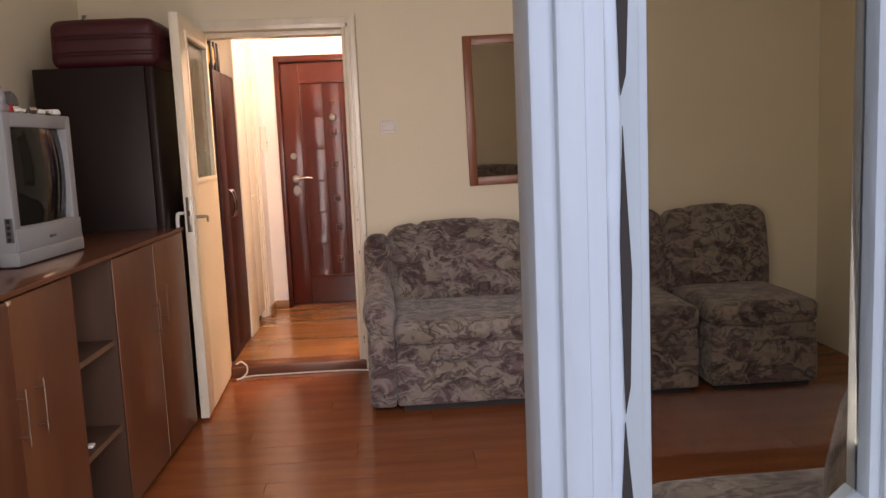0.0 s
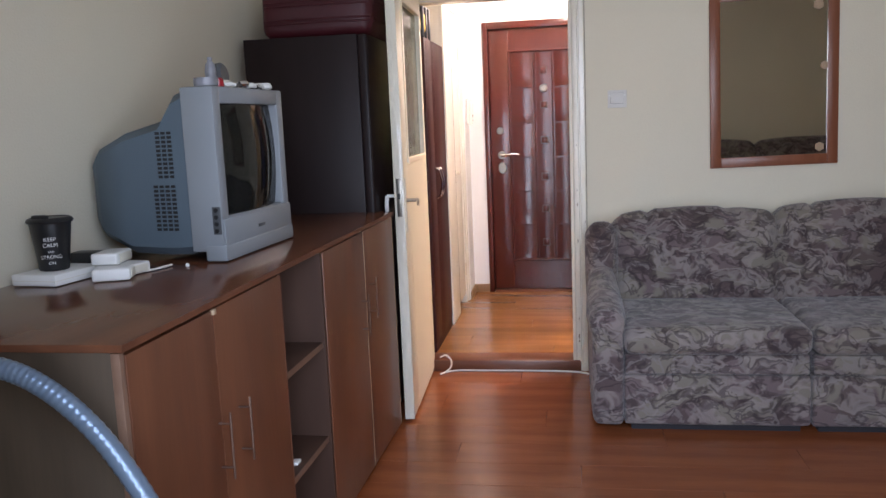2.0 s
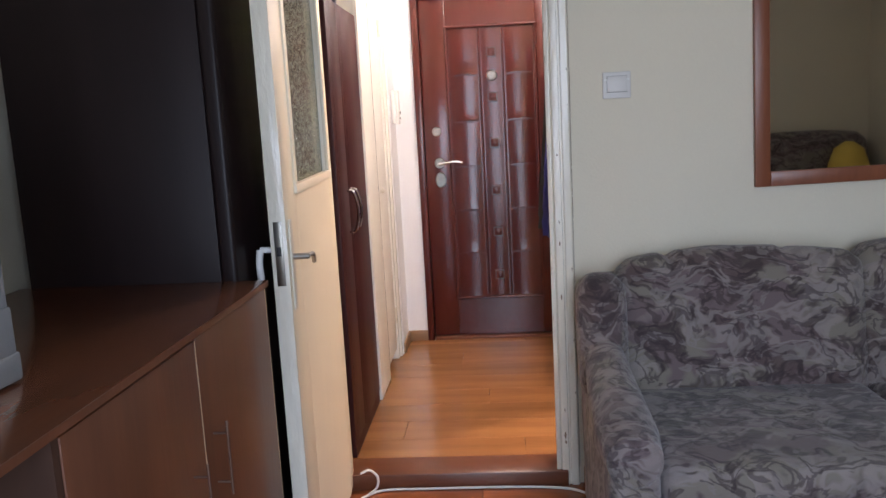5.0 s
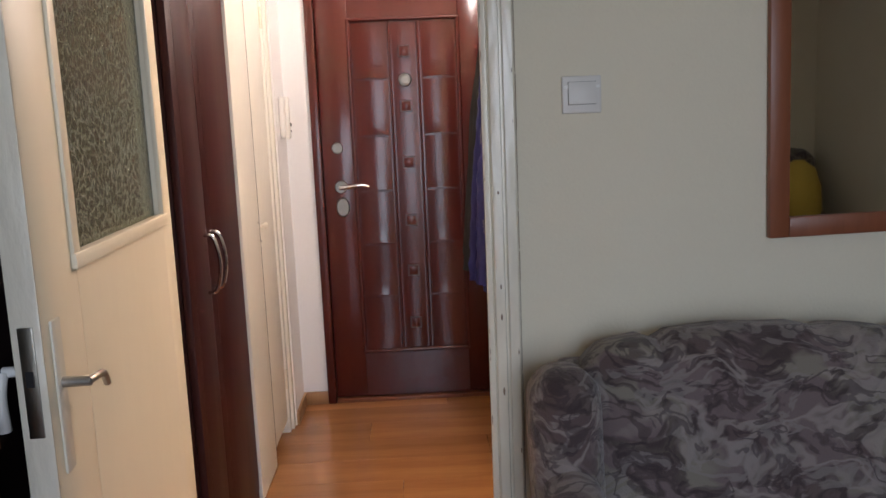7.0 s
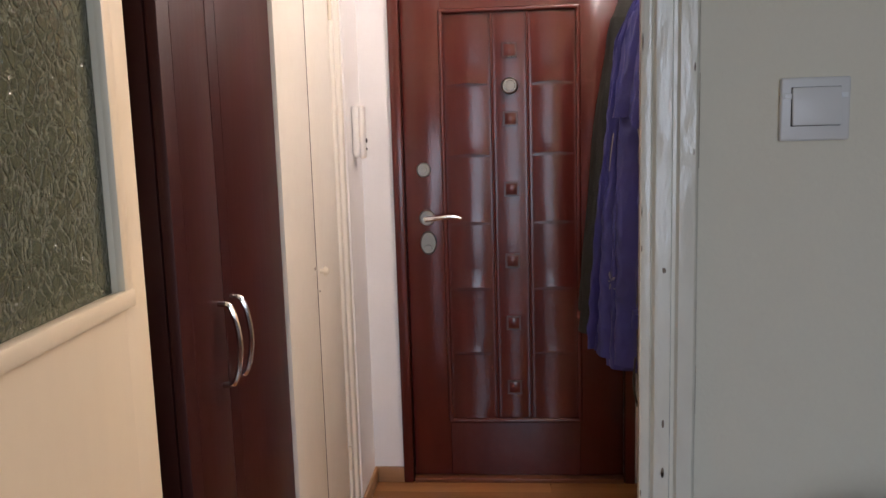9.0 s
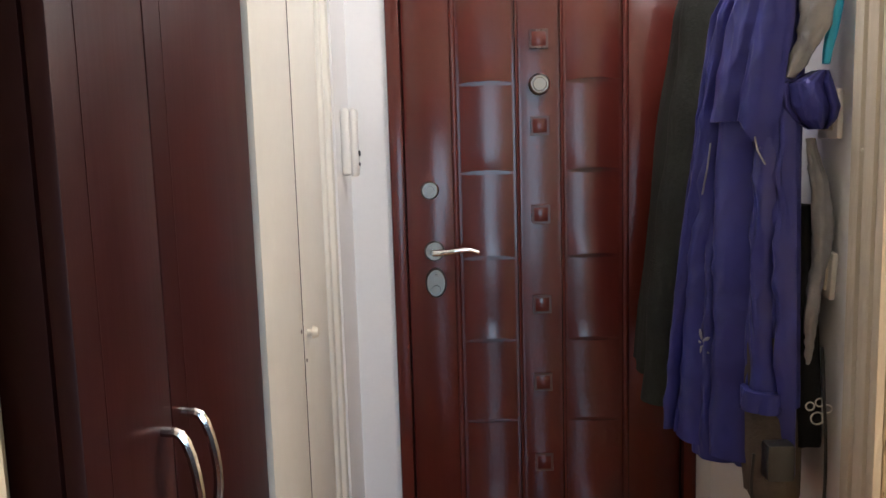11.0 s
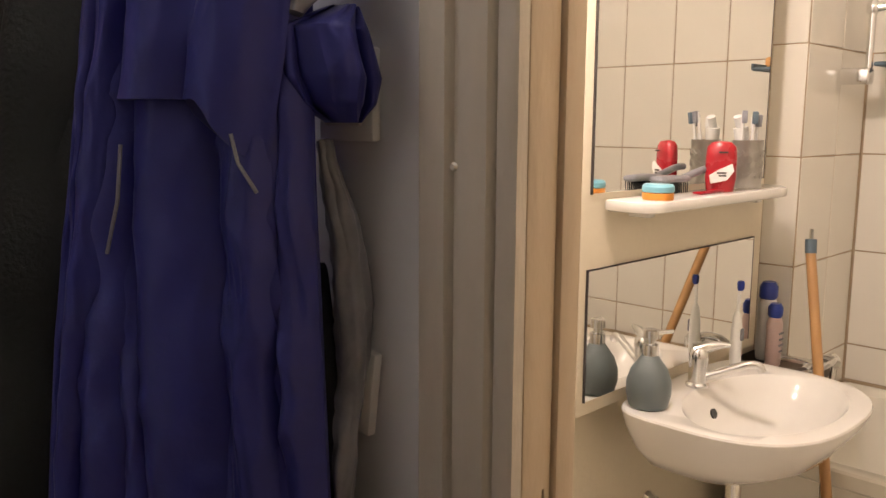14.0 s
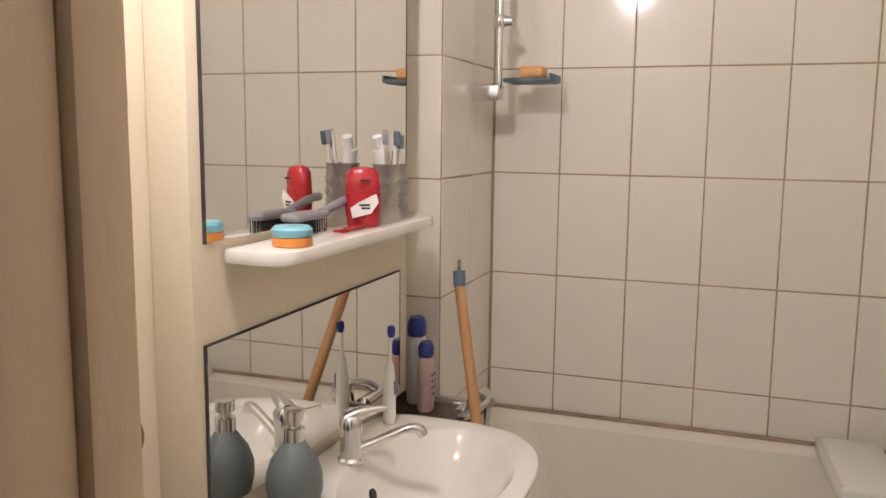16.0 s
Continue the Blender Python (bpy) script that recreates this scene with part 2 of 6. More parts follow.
M = dict(
    cream=material("cream_wall_paint", (0.76, 0.69, 0.54), 0.85, vary=0.035, scale=1.6, bump=0.35, bump_scale=140),
    hall=material("white_hall_paint", (0.81, 0.81, 0.81), 0.45, vary=0.04, scale=2.0, bump=0.10, bump_scale=70),
    bathpaint=material("cream_gloss_paint", (0.74, 0.66, 0.50), 0.45, vary=0.04, scale=2.5, bump=0.25, bump_scale=60),
    ceiling=material("ceiling_paint", (0.84, 0.82, 0.77), 0.9, vary=0.03, scale=1.5, bump=0.2, bump_scale=120),
    plank=wood("laminate_plank", (0.30, 0.088, 0.030), (0.16, 0.040, 0.014), "x", 0.22, island=0.05, grain=11),
    hallplank=wood("honey_laminate_plank", (0.365, 0.165, 0.062), (0.21, 0.082, 0.030), "x", 0.17, island=0.10, grain=11),
    threshold=wood("threshold_wood", (0.16, 0.05, 0.022), (0.09, 0.03, 0.014), "x", 0.35),
    skirting=wood("skirting_wood", (0.34, 0.19, 0.09), (0.22, 0.11, 0.05), "x", 0.45),
    cabinet=wood("mahogany_laminate", (0.175, 0.060, 0.027), (0.085, 0.028, 0.014), "z", 0.38, grain=10),
    cabinet_top=wood("mahogany_top", (0.16, 0.058, 0.028), (0.08, 0.028, 0.015), "y", 0.17, grain=9, bump=0.02),
    cabinet_side=wood("grey_oak_side", (0.085, 0.056, 0.034), (0.036, 0.023, 0.014), "z", 0.5, grain=14),
    # mahogany darkened to paint the shade within the open shelves
    cabinet_inside=wood("mahogany_laminate_shaded", (0.065, 0.028, 0.016), (0.04, 0.017, 0.010), "z", 0.55, grain=10),
    edging=material("worn_brown_edging", (0.20, 0.11, 0.07), 0.45, vary=0.15, scale=12, dark=(0.11, 0.055, 0.035)),
    edge_light=material("pale_chipped_edging", (0.42, 0.28, 0.17), 0.5, vary=0.15, scale=14),
    wardrobe=wood("wenge_laminate", (0.017, 0.009, 0.009), (0.011, 0.006, 0.006), "z", 0.45, grain=12, spec=0.25),
    hallward=wood("wine_red_laminate", (0.044, 0.011, 0.010), (0.036, 0.009, 0.008), "z", 0.42, grain=8, spec=0.16),
    entry=wood("cherry_door_film", (0.082, 0.0140, 0.010), (0.052, 0.009, 0.007), "z", 0.19, spec=0.45, grain=7, bump=0.02),
    chip=material("bare_brown_wood_chip", (0.27, 0.19, 0.125), 0.8, vary=0.2, scale=30),
    inlay=wood("cherry_inlay", (0.05, 0.012, 0.008), (0.035, 0.009, 0.006), "z", 0.3),
    doorpaint=material("ivory_door_paint", (0.82, 0.735, 0.56), 0.38, vary=0.04, scale=3, bump=0.15, bump_scale=30, stretch=(1, 1, 0.3)),
    framepaint=material("worn_white_gloss_paint", (0.82, 0.765, 0.63), 0.18, vary=0.06, scale=9, bump=1.0, bump_scale=40, dark=(0.62, 0.56, 0.46), stretch=(1, 1, 0.35)),
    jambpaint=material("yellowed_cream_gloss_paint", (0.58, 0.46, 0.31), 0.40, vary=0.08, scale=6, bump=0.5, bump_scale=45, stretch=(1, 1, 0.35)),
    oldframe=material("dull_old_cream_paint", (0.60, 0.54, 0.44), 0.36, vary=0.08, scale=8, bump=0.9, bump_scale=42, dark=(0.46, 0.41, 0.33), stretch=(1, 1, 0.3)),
    cupboard=material("ivory_cupboard_paint", (0.80, 0.785, 0.71), 0.45, vary=0.05, scale=3, bump=0.2, bump_scale=40),
    winpaint=material("flaking_white_window_paint", (0.64, 0.74, 0.78), 0.45, vary=0.08, scale=10, bump=0.7, bump_scale=34, dark=(0.47, 0.54, 0.55), stretch=(1, 1, 0.25)),
    crack=material("bare_dark_wood", (0.05, 0.04, 0.035), 0.9),
    sofa=fabric_print("printed_sofa_velour"),
    armbrown=material("plain_brown_velour", (0.105, 0.055, 0.046), 0.7, vary=0.12, scale=9, bump=0.4, bump_scale=200, spec=0.3),
    # near-black colour holds the shade under the sofa bases
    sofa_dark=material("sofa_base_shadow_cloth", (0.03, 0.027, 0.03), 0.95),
    silver=material("silver_grey_plastic", (0.235, 0.255, 0.27), 0.42, vary=0.04, scale=5, bump=0.1, bump_scale=300),
    tvback=material("grey_plastic_shell", (0.095, 0.135, 0.165), 0.55, vary=0.04, scale=5, bump=0.2, bump_scale=300),
    tvtrim=material("dark_grey_plastic", (0.07, 0.075, 0.08), 0.45),
    screen=material("picture_tube_glass", (0.018, 0.019, 0.017), 0.035, vary=0.02, bump=0, rough_vary=0.02),
    black=material("black_plastic", (0.012, 0.012, 0.013), 0.4, vary=0.1),
    white=material("white_plastic", (0.80, 0.79, 0.75), 0.35, vary=0.03, scale=8, bump=0.05),
    yellowed=material("yellowed_white_plastic", (0.72, 0.68, 0.57), 0.4, vary=0.05, scale=8, bump=0.05),
    switchgrey=material("dull_grey_white_plastic", (0.70, 0.67, 0.62), 0.38, vary=0.03, scale=8, bump=0.05),
    chrome=material("chrome", (0.75, 0.75, 0.74), 0.12, metal=1.0, vary=0.03, bump=0, rough_vary=0.06),
    steel=material("brushed_steel", (0.25, 0.23, 0.195), 0.32, metal=1.0, vary=0.08, bump=0.1, bump_scale=200),
    mirror=material("mirror_glass", (0.90, 0.90, 0.87), 0.015, metal=1.0, vary=0.0, bump=0, rough_vary=0.005),
    frame=wood("cherry_mirror_frame", (0.27, 0.085, 0.038), (0.16, 0.045, 0.02), "z", 0.35, grain=14),
    pattern=glass("crackled_pattern_glass", (0.30, 0.33, 0.22), 0.10, 0.9),
    clear=glass("window_glass", (0.60, 0.57, 0.50), 0.0, ior=1.10),
    redbag=material("dark_red_suitcase_cloth", (0.060, 0.005, 0.009), 0.5, vary=0.15, scale=8, bump=0.4, bump_scale=300),
    red=material("red_plastic", (0.36, 0.014, 0.02), 0.28, vary=0.05),
    orange=material("orange_plastic", (0.80, 0.30, 0.04), 0.35, vary=0.05),
    skyblue=material("pale_blue_plastic", (0.22, 0.50, 0.62), 0.35, vary=0.05),
    blue=material("deep_blue_plastic", (0.015, 0.035, 0.25), 0.3, vary=0.05),
    pink=material("milky_pink_plastic", (0.62, 0.46, 0.42), 0.35, vary=0.05),
    teal=material("grey_green_matte_ceramic", (0.125, 0.15, 0.15), 0.4, vary=0.05, scale=20),
    ceramic=material("white_ceramic", (0.82, 0.79, 0.73), 0.10, vary=0.015, bump=0, coat=0.3, rough_vary=0.03),
    enamel=material("cream_bath_enamel", (0.80, 0.76, 0.66), 0.16, vary=0.03, scale=3, bump=0, rough_vary=0.05),
    tile=material("glazed_white_tile", (0.82, 0.78, 0.69), 0.11, vary=0.015, scale=3, bump=0.04, bump_scale=12, island=0.025, rough_vary=0.05),
    grout=material("brown_grey_grout", (0.46, 0.35, 0.23), 0.9, vary=0.2, scale=14, bump=0.4),
    jacket=material("blue_violet_rain_nylon", (0.030, 0.033, 0.20), 0.46, spec=0.35, vary=0.12, scale=5, bump=0.35, bump_scale=38, dark=(0.022, 0.024, 0.145)),
    lining=material("silver_grey_lining", (0.26, 0.26, 0.28), 0.35, vary=0.25, scale=14, bump=0.5, bump_scale=50),
    cyan=material("turquoise_trim", (0.02, 0.36, 0.55), 0.5, vary=0.08),
    darkcoat=material("black_olive_coat_wool", (0.020, 0.020, 0.017), 0.9, vary=0.2, scale=6, bump=0.5, bump_scale=150, spec=0.2),
    greycloth=material("grey_brown_fleece", (0.10, 0.085, 0.075), 0.95, vary=0.1, bump=0.6, bump_scale=160, spec=0.1),
    blackcloth=material("black_cotton", (0.012, 0.012, 0.013), 0.9, vary=0.2, bump=0.3, bump_scale=150, spec=0.2),
    print=material("pale_print_ink", (0.24, 0.24, 0.28), 0.6, vary=0.05),
    handle=material("dull_brown_metal", (0.16, 0.10, 0.075), 0.35, metal=0.7, vary=0.05),
    tin=material("dull_tinplate", (0.44, 0.42, 0.38), 0.34, metal=0.85, vary=0.08, bump=0.2, bump_scale=120),
    hose=material("blue_grey_hose_plastic", (0.17, 0.23, 0.30), 0.30, metal=0.4, vary=0.06, bump=0.05),
    bamboo=wood("varnished_broom_wood", (0.48, 0.27, 0.10), (0.32, 0.16, 0.06), "z", 0.35, grain=16),
    soap=material("orange_soap", (0.80, 0.42, 0.14), 0.5, vary=0.08, scale=20),
    cable=material("white_cable", (0.78, 0.75, 0.68), 0.5, vary=0.05),
    yellow=material("yellow_plush", (0.75, 0.52, 0.10), 0.9, vary=0.08, bump=0.6, bump_scale=150),
    concrete=material("balcony_concrete", (0.38, 0.37, 0.35), 0.9, vary=0.12, scale=5, bump=0.6, bump_scale=50),
    brass=material("tarnished_brass", (0.36, 0.24, 0.11), 0.35, metal=1.0, vary=0.2, scale=20),
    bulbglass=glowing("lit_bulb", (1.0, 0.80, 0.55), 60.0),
)

# ---- building helpers ----


def thing(name, place, label, category, group="", kind=""):
    o = new(name)
    o.empty_display_size = 0.1
    o.location = place
    o["base"] = tuple(place)
    return tagged(o, label, category, group, kind)


def base_of(o):
    while o.parent:
        o = o.parent
    return Vector(o["base"])


def finish(bm, name, mat, shade=True):
    me = bpy.data.meshes.new(name)
    bmesh.ops.recalc_face_normals(bm, faces=bm.faces)
    bm.to_mesh(me)
    bm.free()
    for m in (mat if isinstance(mat, (list, tuple)) else [mat]):
        me.materials.append(M[m])
    if shade:
        me.shade_smooth()
        me.set_sharp_from_angle(angle=radians(38))
    return me


def part(name, bm, mat, parent, label=""):
    """Links a bmesh in world coordinates as one mesh under a thing or under a part."""
    bmesh.ops.translate(bm, verts=bm.verts, vec=-base_of(parent))
    o = new(name, finish(bm, name, mat))
    o.parent = parent
    return tagged(o, label)


def solo(name, bm, mat, label, category, group="", kind=""):
    """A thing of one mesh, with its origin at its base."""
    xs = [v.co for v in bm.verts]
    base = Vector((sum(c.x for c in xs) / len(xs), sum(c.y for c in xs) / len(xs), min(c.z for c in xs)))
    bmesh.ops.translate(bm, verts=bm.verts, vec=-base)
    o = new(name, finish(bm, name, mat))
    o.location = base
    o["base"] = tuple(base)
    return tagged(o, label, category, group, kind)


def smooth_all(bm):
    for f in bm.faces:
        f.smooth = True
    return bm


def box(x0, x1, y0, y1, z0, z1, bevel=0.0, seg=2, bm=None):
    bm = bm or bmesh.new()
    r = bmesh.ops.create_cube(bm, size=1)
    bmesh.ops.scale(bm, verts=r["verts"], vec=(x1 - x0, y1 - y0, z1 - z0))
    bmesh.ops.translate(bm, verts=r["verts"], vec=((x0 + x1) / 2, (y0 + y1) / 2, (z0 + z1) / 2))
    if bevel:
        es = list({e for v in r["verts"] for e in v.link_edges})
        bmesh.ops.bevel(bm, geom=es, offset=bevel, segments=seg, affect="EDGES", profile=0.5)
    return bm


def turned(bm, centre, axis, degrees):
    bmesh.ops.rotate(bm, verts=bm.verts, cent=centre, matrix=Matrix.Rotation(radians(degrees), 3, axis))
    return bm


def lathe(profile, centre, segs=28, bm=None, squash=(1, 1)):
    """Profile of (radius, z) turned round the upright through centre."""
    bm = bm or bmesh.new()
    rings = []
    for r, z in profile:
        rings.append([bm.verts.new((centre[0] + r * squash[0] * math.cos(2 * math.pi * i / segs), centre[1] + r * squash[1] * math.sin(2 * math.pi * i / segs), centre[2] + z)) for i in range(segs)])
    for a, b in zip(rings, rings[1:]):
        for i in range(segs):
            bm.faces.new((a[i], a[(i + 1) % segs], b[(i + 1) % segs], b[i]))
    bm.faces.new(rings[0])
    bm.faces.new(rings[-1])
    return bm


def spline(points, n):
    """A smooth line of n points through a few points."""
    ps = [Vector(p) for p in points]
    ps = [ps[0] * 2 - ps[1]] + ps + [ps[-1] * 2 - ps[-2]]
    out = []
    spans = len(ps) - 3
    for k in range(n):
        u = k / (n - 1) * spans
        i = min(int(u), spans - 1)
        t = u - i
        a, b, c, d = ps[i:i + 4]
        out.append(0.5 * (2 * b + (c - a) * t + (2 * a - 5 * b + 4 * c - d) * t * t + (3 * b - a - 3 * c + d) * t ** 3))
    return out


def tube(points, radius, segs=10, bm=None, radii=None):
    bm = bm or bmesh.new()
    ps = [Vector(p) for p in points]
    rings = []
    side = None
    for i, p in enumerate(ps):
        d = (ps[min(i + 1, len(ps) - 1)] - ps[max(i - 1, 0)]).normalized()
        if side is None:
            side = d.cross(Vector((0, 0, 1)) if abs(d.z) < 0.9 else Vector((1, 0, 0))).normalized()
        side = (side - d * side.dot(d)).normalized()
        up = d.cross(side)
        r = radii[i] if radii else radius
        rings.append([bm.verts.new(p + r * (math.cos(2 * math.pi * k / segs) * side + math.sin(2 * math.pi * k / segs) * up)) for k in range(segs)])
    for a, b in zip(rings, rings[1:]):
        for k in range(segs):
            bm.faces.new((a[k], a[(k + 1) % segs], b[(k + 1) % segs], b[k]))
    bm.faces.new(rings[0])
    bm.faces.new(rings[-1])
    return bm


def disc(centre, normal, radius, depth, segs=24, bm=None, bevel=0.0, squash=1.0):
    """A short cylinder from centre along normal."""
    n = Vector(normal).normalized()
    c = Vector(centre)
    bm = bm or bmesh.new()
    r = bmesh.ops.create_cone(bm, cap_ends=True, segments=segs, radius1=radius, radius2=radius - bevel, depth=depth)
    bmesh.ops.scale(bm, verts=r["verts"], vec=(1, squash, 1))
    bmesh.ops.transform(bm, verts=r["verts"], matrix=Matrix.Translation(c + n * depth / 2) @ n.to_track_quat("Z", "Y").to_matrix().to_4x4())
    return bm


def prism(outline, axis, a, b, bm=None, bevel=0.0, seg=2):
    """An outline of (u, v) pushed from a to b along axis x (u=y, v=z), y (u=x, v=z) or z (u=x, v=y)."""
    bm = bm or bmesh.new()

    def at(u, v, w):
        return {"x": (w, u, v), "y": (u, w, v), "z": (u, v, w)}[axis]
    lo = [bm.verts.new(at(u, v, a)) for u, v in outline]
    hi = [bm.verts.new(at(u, v, b)) for u, v in outline]
    fs = [bm.faces.new(lo), bm.faces.new(hi)]
    n = len(outline)
    for i in range(n):
        fs.append(bm.faces.new((lo[i], lo[(i + 1) % n], hi[(i + 1) % n], hi[i])))
    bmesh.ops.recalc_face_normals(bm, faces=fs)
    if bevel:
        bmesh.ops.bevel(bm, geom=list({e for f in fs for e in f.edges}), offset=bevel, segments=seg, affect="EDGES", profile=0.5)
    return bm


def cushion(x0, x1, y0, y1, z0, z1, puff=0.03, round_=0.05, cuts=5, seed=0):
    """A padded block with rounded edges, puffed faces and a slightly uneven skin."""
    bm = box(x0, x1, y0, y1, z0, z1, round_, 4)
    bmesh.ops.subdivide_edges(bm, edges=[e for e in bm.edges if e.calc_length() > 0.09], cuts=cuts, use_grid_fill=True)
    c = Vector(((x0 + x1) / 2, (y0 + y1) / 2, (z0 + z1) / 2))
    h = Vector(((x1 - x0) / 2, (y1 - y0) / 2, (z1 - z0) / 2))
    for v in bm.verts:
        q = Vector(((v.co.x - c.x) / h.x, (v.co.y - c.y) / h.y, (v.co.z - c.z) / h.z))
        w = [1 - min(1, abs(q[i])) ** 2 for i in range(3)]
        big = max(range(3), key=lambda i: abs(q[i]))
        o = [i for i in range(3) if i != big]
        k = puff * (w[o[0]] * w[o[1]]) ** 0.5
        v.co[big] += math.copysign(k, q[big])
        v.co += 0.004 * noise.noise_vector(v.co * 9 + Vector((seed, 0, 0)))
    return smooth_all(bm)


def sheet_of(name, verts, faces):
    bm = bmesh.new()
    vs = [bm.verts.new(v) for v in verts]
    for f in faces:
        bm.faces.new([vs[i] for i in f])
    return bm


def drape(centre, levels, folds, depth, segs=96, rows=60, seed=0):
    """A hanging garment: closed rings of (z, radius x, radius y, shift x, shift y) with long uneven pleats that deepen downwards, and fine cross creases."""
    lev = sorted(levels, reverse=True)
    verts, faces = [], []
    for j in range(rows):
        z = lev[0][0] + (lev[-1][0] - lev[0][0]) * j / (rows - 1)
        for a, b in zip(lev, lev[1:]):
            if b[0] <= z <= a[0]:
                break
        t = 0 if a[0] == b[0] else (a[0] - z) / (a[0] - b[0])
        t = t * t * (3 - 2 * t) * 0.5 + t * 0.5
        rx, ry, sx, sy = (a[i] + (b[i] - a[i]) * t for i in range(1, 5))
        g = j / (rows - 1)
        for i in range(segs):
            w = 2 * math.pi * i / segs
            c, s = math.cos(w), math.sin(w)
            f = folds * 0.32
            n1 = noise.noise(Vector((c * f + seed, s * f, z * 0.8 + seed)))
            n2 = noise.noise(Vector((c * f * 2.3, s * f * 2.3 + seed, z * 1.3)))
            fold = ((1 - 2.4 * abs(n1)) * 0.75 + (0.5 - 1.6 * abs(n2)) * 0.45) * (0.3 + 0.7 * g) * depth
            cr = (noise.noise(Vector((c * 3 + seed, s * 3, z * 11))) * 0.12 + noise.noise(Vector((c * 9, s * 9 + seed, z * 26))) * 0.05) * depth
            k = 1 + fold + cr
            verts.append((centre[0] + sx + rx * k * c, centre[1] + sy + ry * k * s, z + 0.004 * math.sin(5 * w + seed) * (j in (0, rows - 1))))
    for j in range(rows - 1):
        for i in range(segs):
            faces.append((j * segs + i, j * segs + (i + 1) % segs, (j + 1) * segs + (i + 1) % segs, (j + 1) * segs + i))
    faces.append(tuple(range(segs)))
    faces.append(tuple((rows - 1) * segs + i for i in range(segs)))
    return smooth_all(sheet_of("drape", verts, faces))


def structure(name, bm, mat, label, category="wall"):
    return solo(name, bm, mat, label, category, kind="structure")


def writing(text, m, size, mat, parent, label):
    """Raised letters, turned into a mesh."""
    cu = bpy.data.curves.new("letters", "FONT")
    cu.body, cu.size, cu.extrude, cu.align_x = text, size, 0.0004, "CENTER"
    tmp = bpy.data.objects.new("letters", cu)
    scene.collection.objects.link(tmp)
    me = bpy.data.meshes.new_from_object(tmp.evaluated_get(bpy.context.evaluated_depsgraph_get()))
    bpy.data.objects.remove(tmp)
    bm = bmesh.new()
    bm.from_mesh(me)
    bmesh.ops.transform(bm, verts=bm.verts, matrix=m)
    return part("lettering", bm, mat, parent, label)


# ---- the structure: balcony, room, hall, bathroom ----
XL, XR, YW, YA, YA2, YE = -1.87, 2.2, 1.14, 5.03, 5.15, 6.78
HALL, HX, BX = 0.045, -0.19, 2.02
structure("balcony_floor", box(-2.2, 2.6, -1.0, 0.9, -0.16, 0.02), "concrete", "plain grey concrete floor of the balcony", "floor")
structure("balcony_parapet", box(-2.2, 2.6, -1.12, -1.0, -0.16, 1.0), "concrete", "plain grey concrete parapet of the balcony", "wall")
bm = box(-2.0, XR + 0.14, 0.9, YA2, -0.12, -0.014)
room_floor = structure("floor", bm, "threshold", "reddish brown laminate floor of the living room", "floor")
bm = box(-1.75, HX + 0.05, YA2, YE, -0.12, HALL - 0.014)
hall_floor = structure("floor_hall", bm, "threshold", "orange brown laminate floor of the hall", "floor")
structure("floor_bathroom", box(HX + 0.05, BX + 0.12, YA2, 6.5, -0.12, 0.03), "tile", "pale tiled bathroom floor", "floor")
structure("ceiling", box(-2.0, XR + 0.14, 0.9, YA2, 2.55, 2.65), "ceiling", "plain white painted living room ceiling", "ceiling")
structure("ceiling_hall", box(-1.9, HX + 0.07, YA2, YE + 0.15, 2.4, 2.5), "ceiling", "plain white painted hall ceiling", "ceiling")
structure("ceiling_bathroom", box(HX + 0.07, BX + 0.12, YA2, 6.55, 2.4, 2.5), "ceiling", "plain white painted bathroom ceiling", "ceiling")
structure("wall_west", box(XL - 0.13, XL, YW, YA, -0.01, 2.55), "cream", "smooth cream painted living room wall")
structure("wall_east", box(XR, XR + 0.14, YW, YA, -0.01, 2.55), "cream", "smooth cream painted living room wall")
# wall between room and hall, with the doorway
DX0, DX1, DZ = -1.30, -0.452, 1.90
bm = box(-2.0, DX0, YA, YA2, -0.01, 2.55)
box(DX1, XR + 0.14, YA, YA2, -0.01, 2.55, bm=bm)
box(DX0, DX1, YA, YA2, DZ, 2.55, bm=bm)
structure("wall_north", bm, "cream", "cream painted wall with a doorway to the hall")
# window wall with the balcony door's opening and a narrow window beside it
bm = box(-2.0, -0.86, 0.9, YW, -0.01, 2.55)
box(-0.86, 0.62, 0.9, YW, 2.15, 2.55, bm=bm)
box(-0.15, 0.62, 0.9, YW, -0.01, 0.86, bm=bm)
box(0.62, XR + 0.14, 0.9, YW, -0.01, 2.55, bm=bm)
structure("wall_south", bm, "cream", "cream painted window wall with a balcony door opening")
structure("doorstep", box(-0.86, -0.205, 0.9, YW, -0.01, 0.03, 0.006), "concrete", "worn low step under the balcony door", "doorstep")
# hall walls
structure("wall_hall_west", box(-1.9, -1.76, YA2, YE, -0.01, 2.4), "hall", "white painted hall wall behind the wardrobe")
structure("wall_hall_corner", box(-1.76, -1.195, 6.52, YE, -0.01, 2.4), "hall", "white painted wall beside the entrance door")
bm = box(-1.76, -1.075, YE, YE + 0.17, -0.01, 2.4)
box(-0.245, 0.0, YE, YE + 0.17, -0.01, 2.4, bm=bm)
box(-1.075, -0.245, YE, YE + 0.17, 1.945, 2.4, bm=bm)
structure("wall_entrance", bm, "hall", "white painted wall round the entrance door")
structure("stairwell_backing", box(-1.3, 0.0, YE + 0.2, YE + 0.25, -0.01, 2.4), "hall", "plain wall behind the entrance door")
BY0, BY1, BZ = 5.2, 5.84, 1.97
bm = box(HX, HX + 0.066, BY1, YE, -0.01, 2.4)
box(HX, HX + 0.066, YA2, BY0, -0.01, 2.4, bm=bm)
box(HX, HX + 0.066, BY0, BY1, BZ, 2.4, bm=bm)
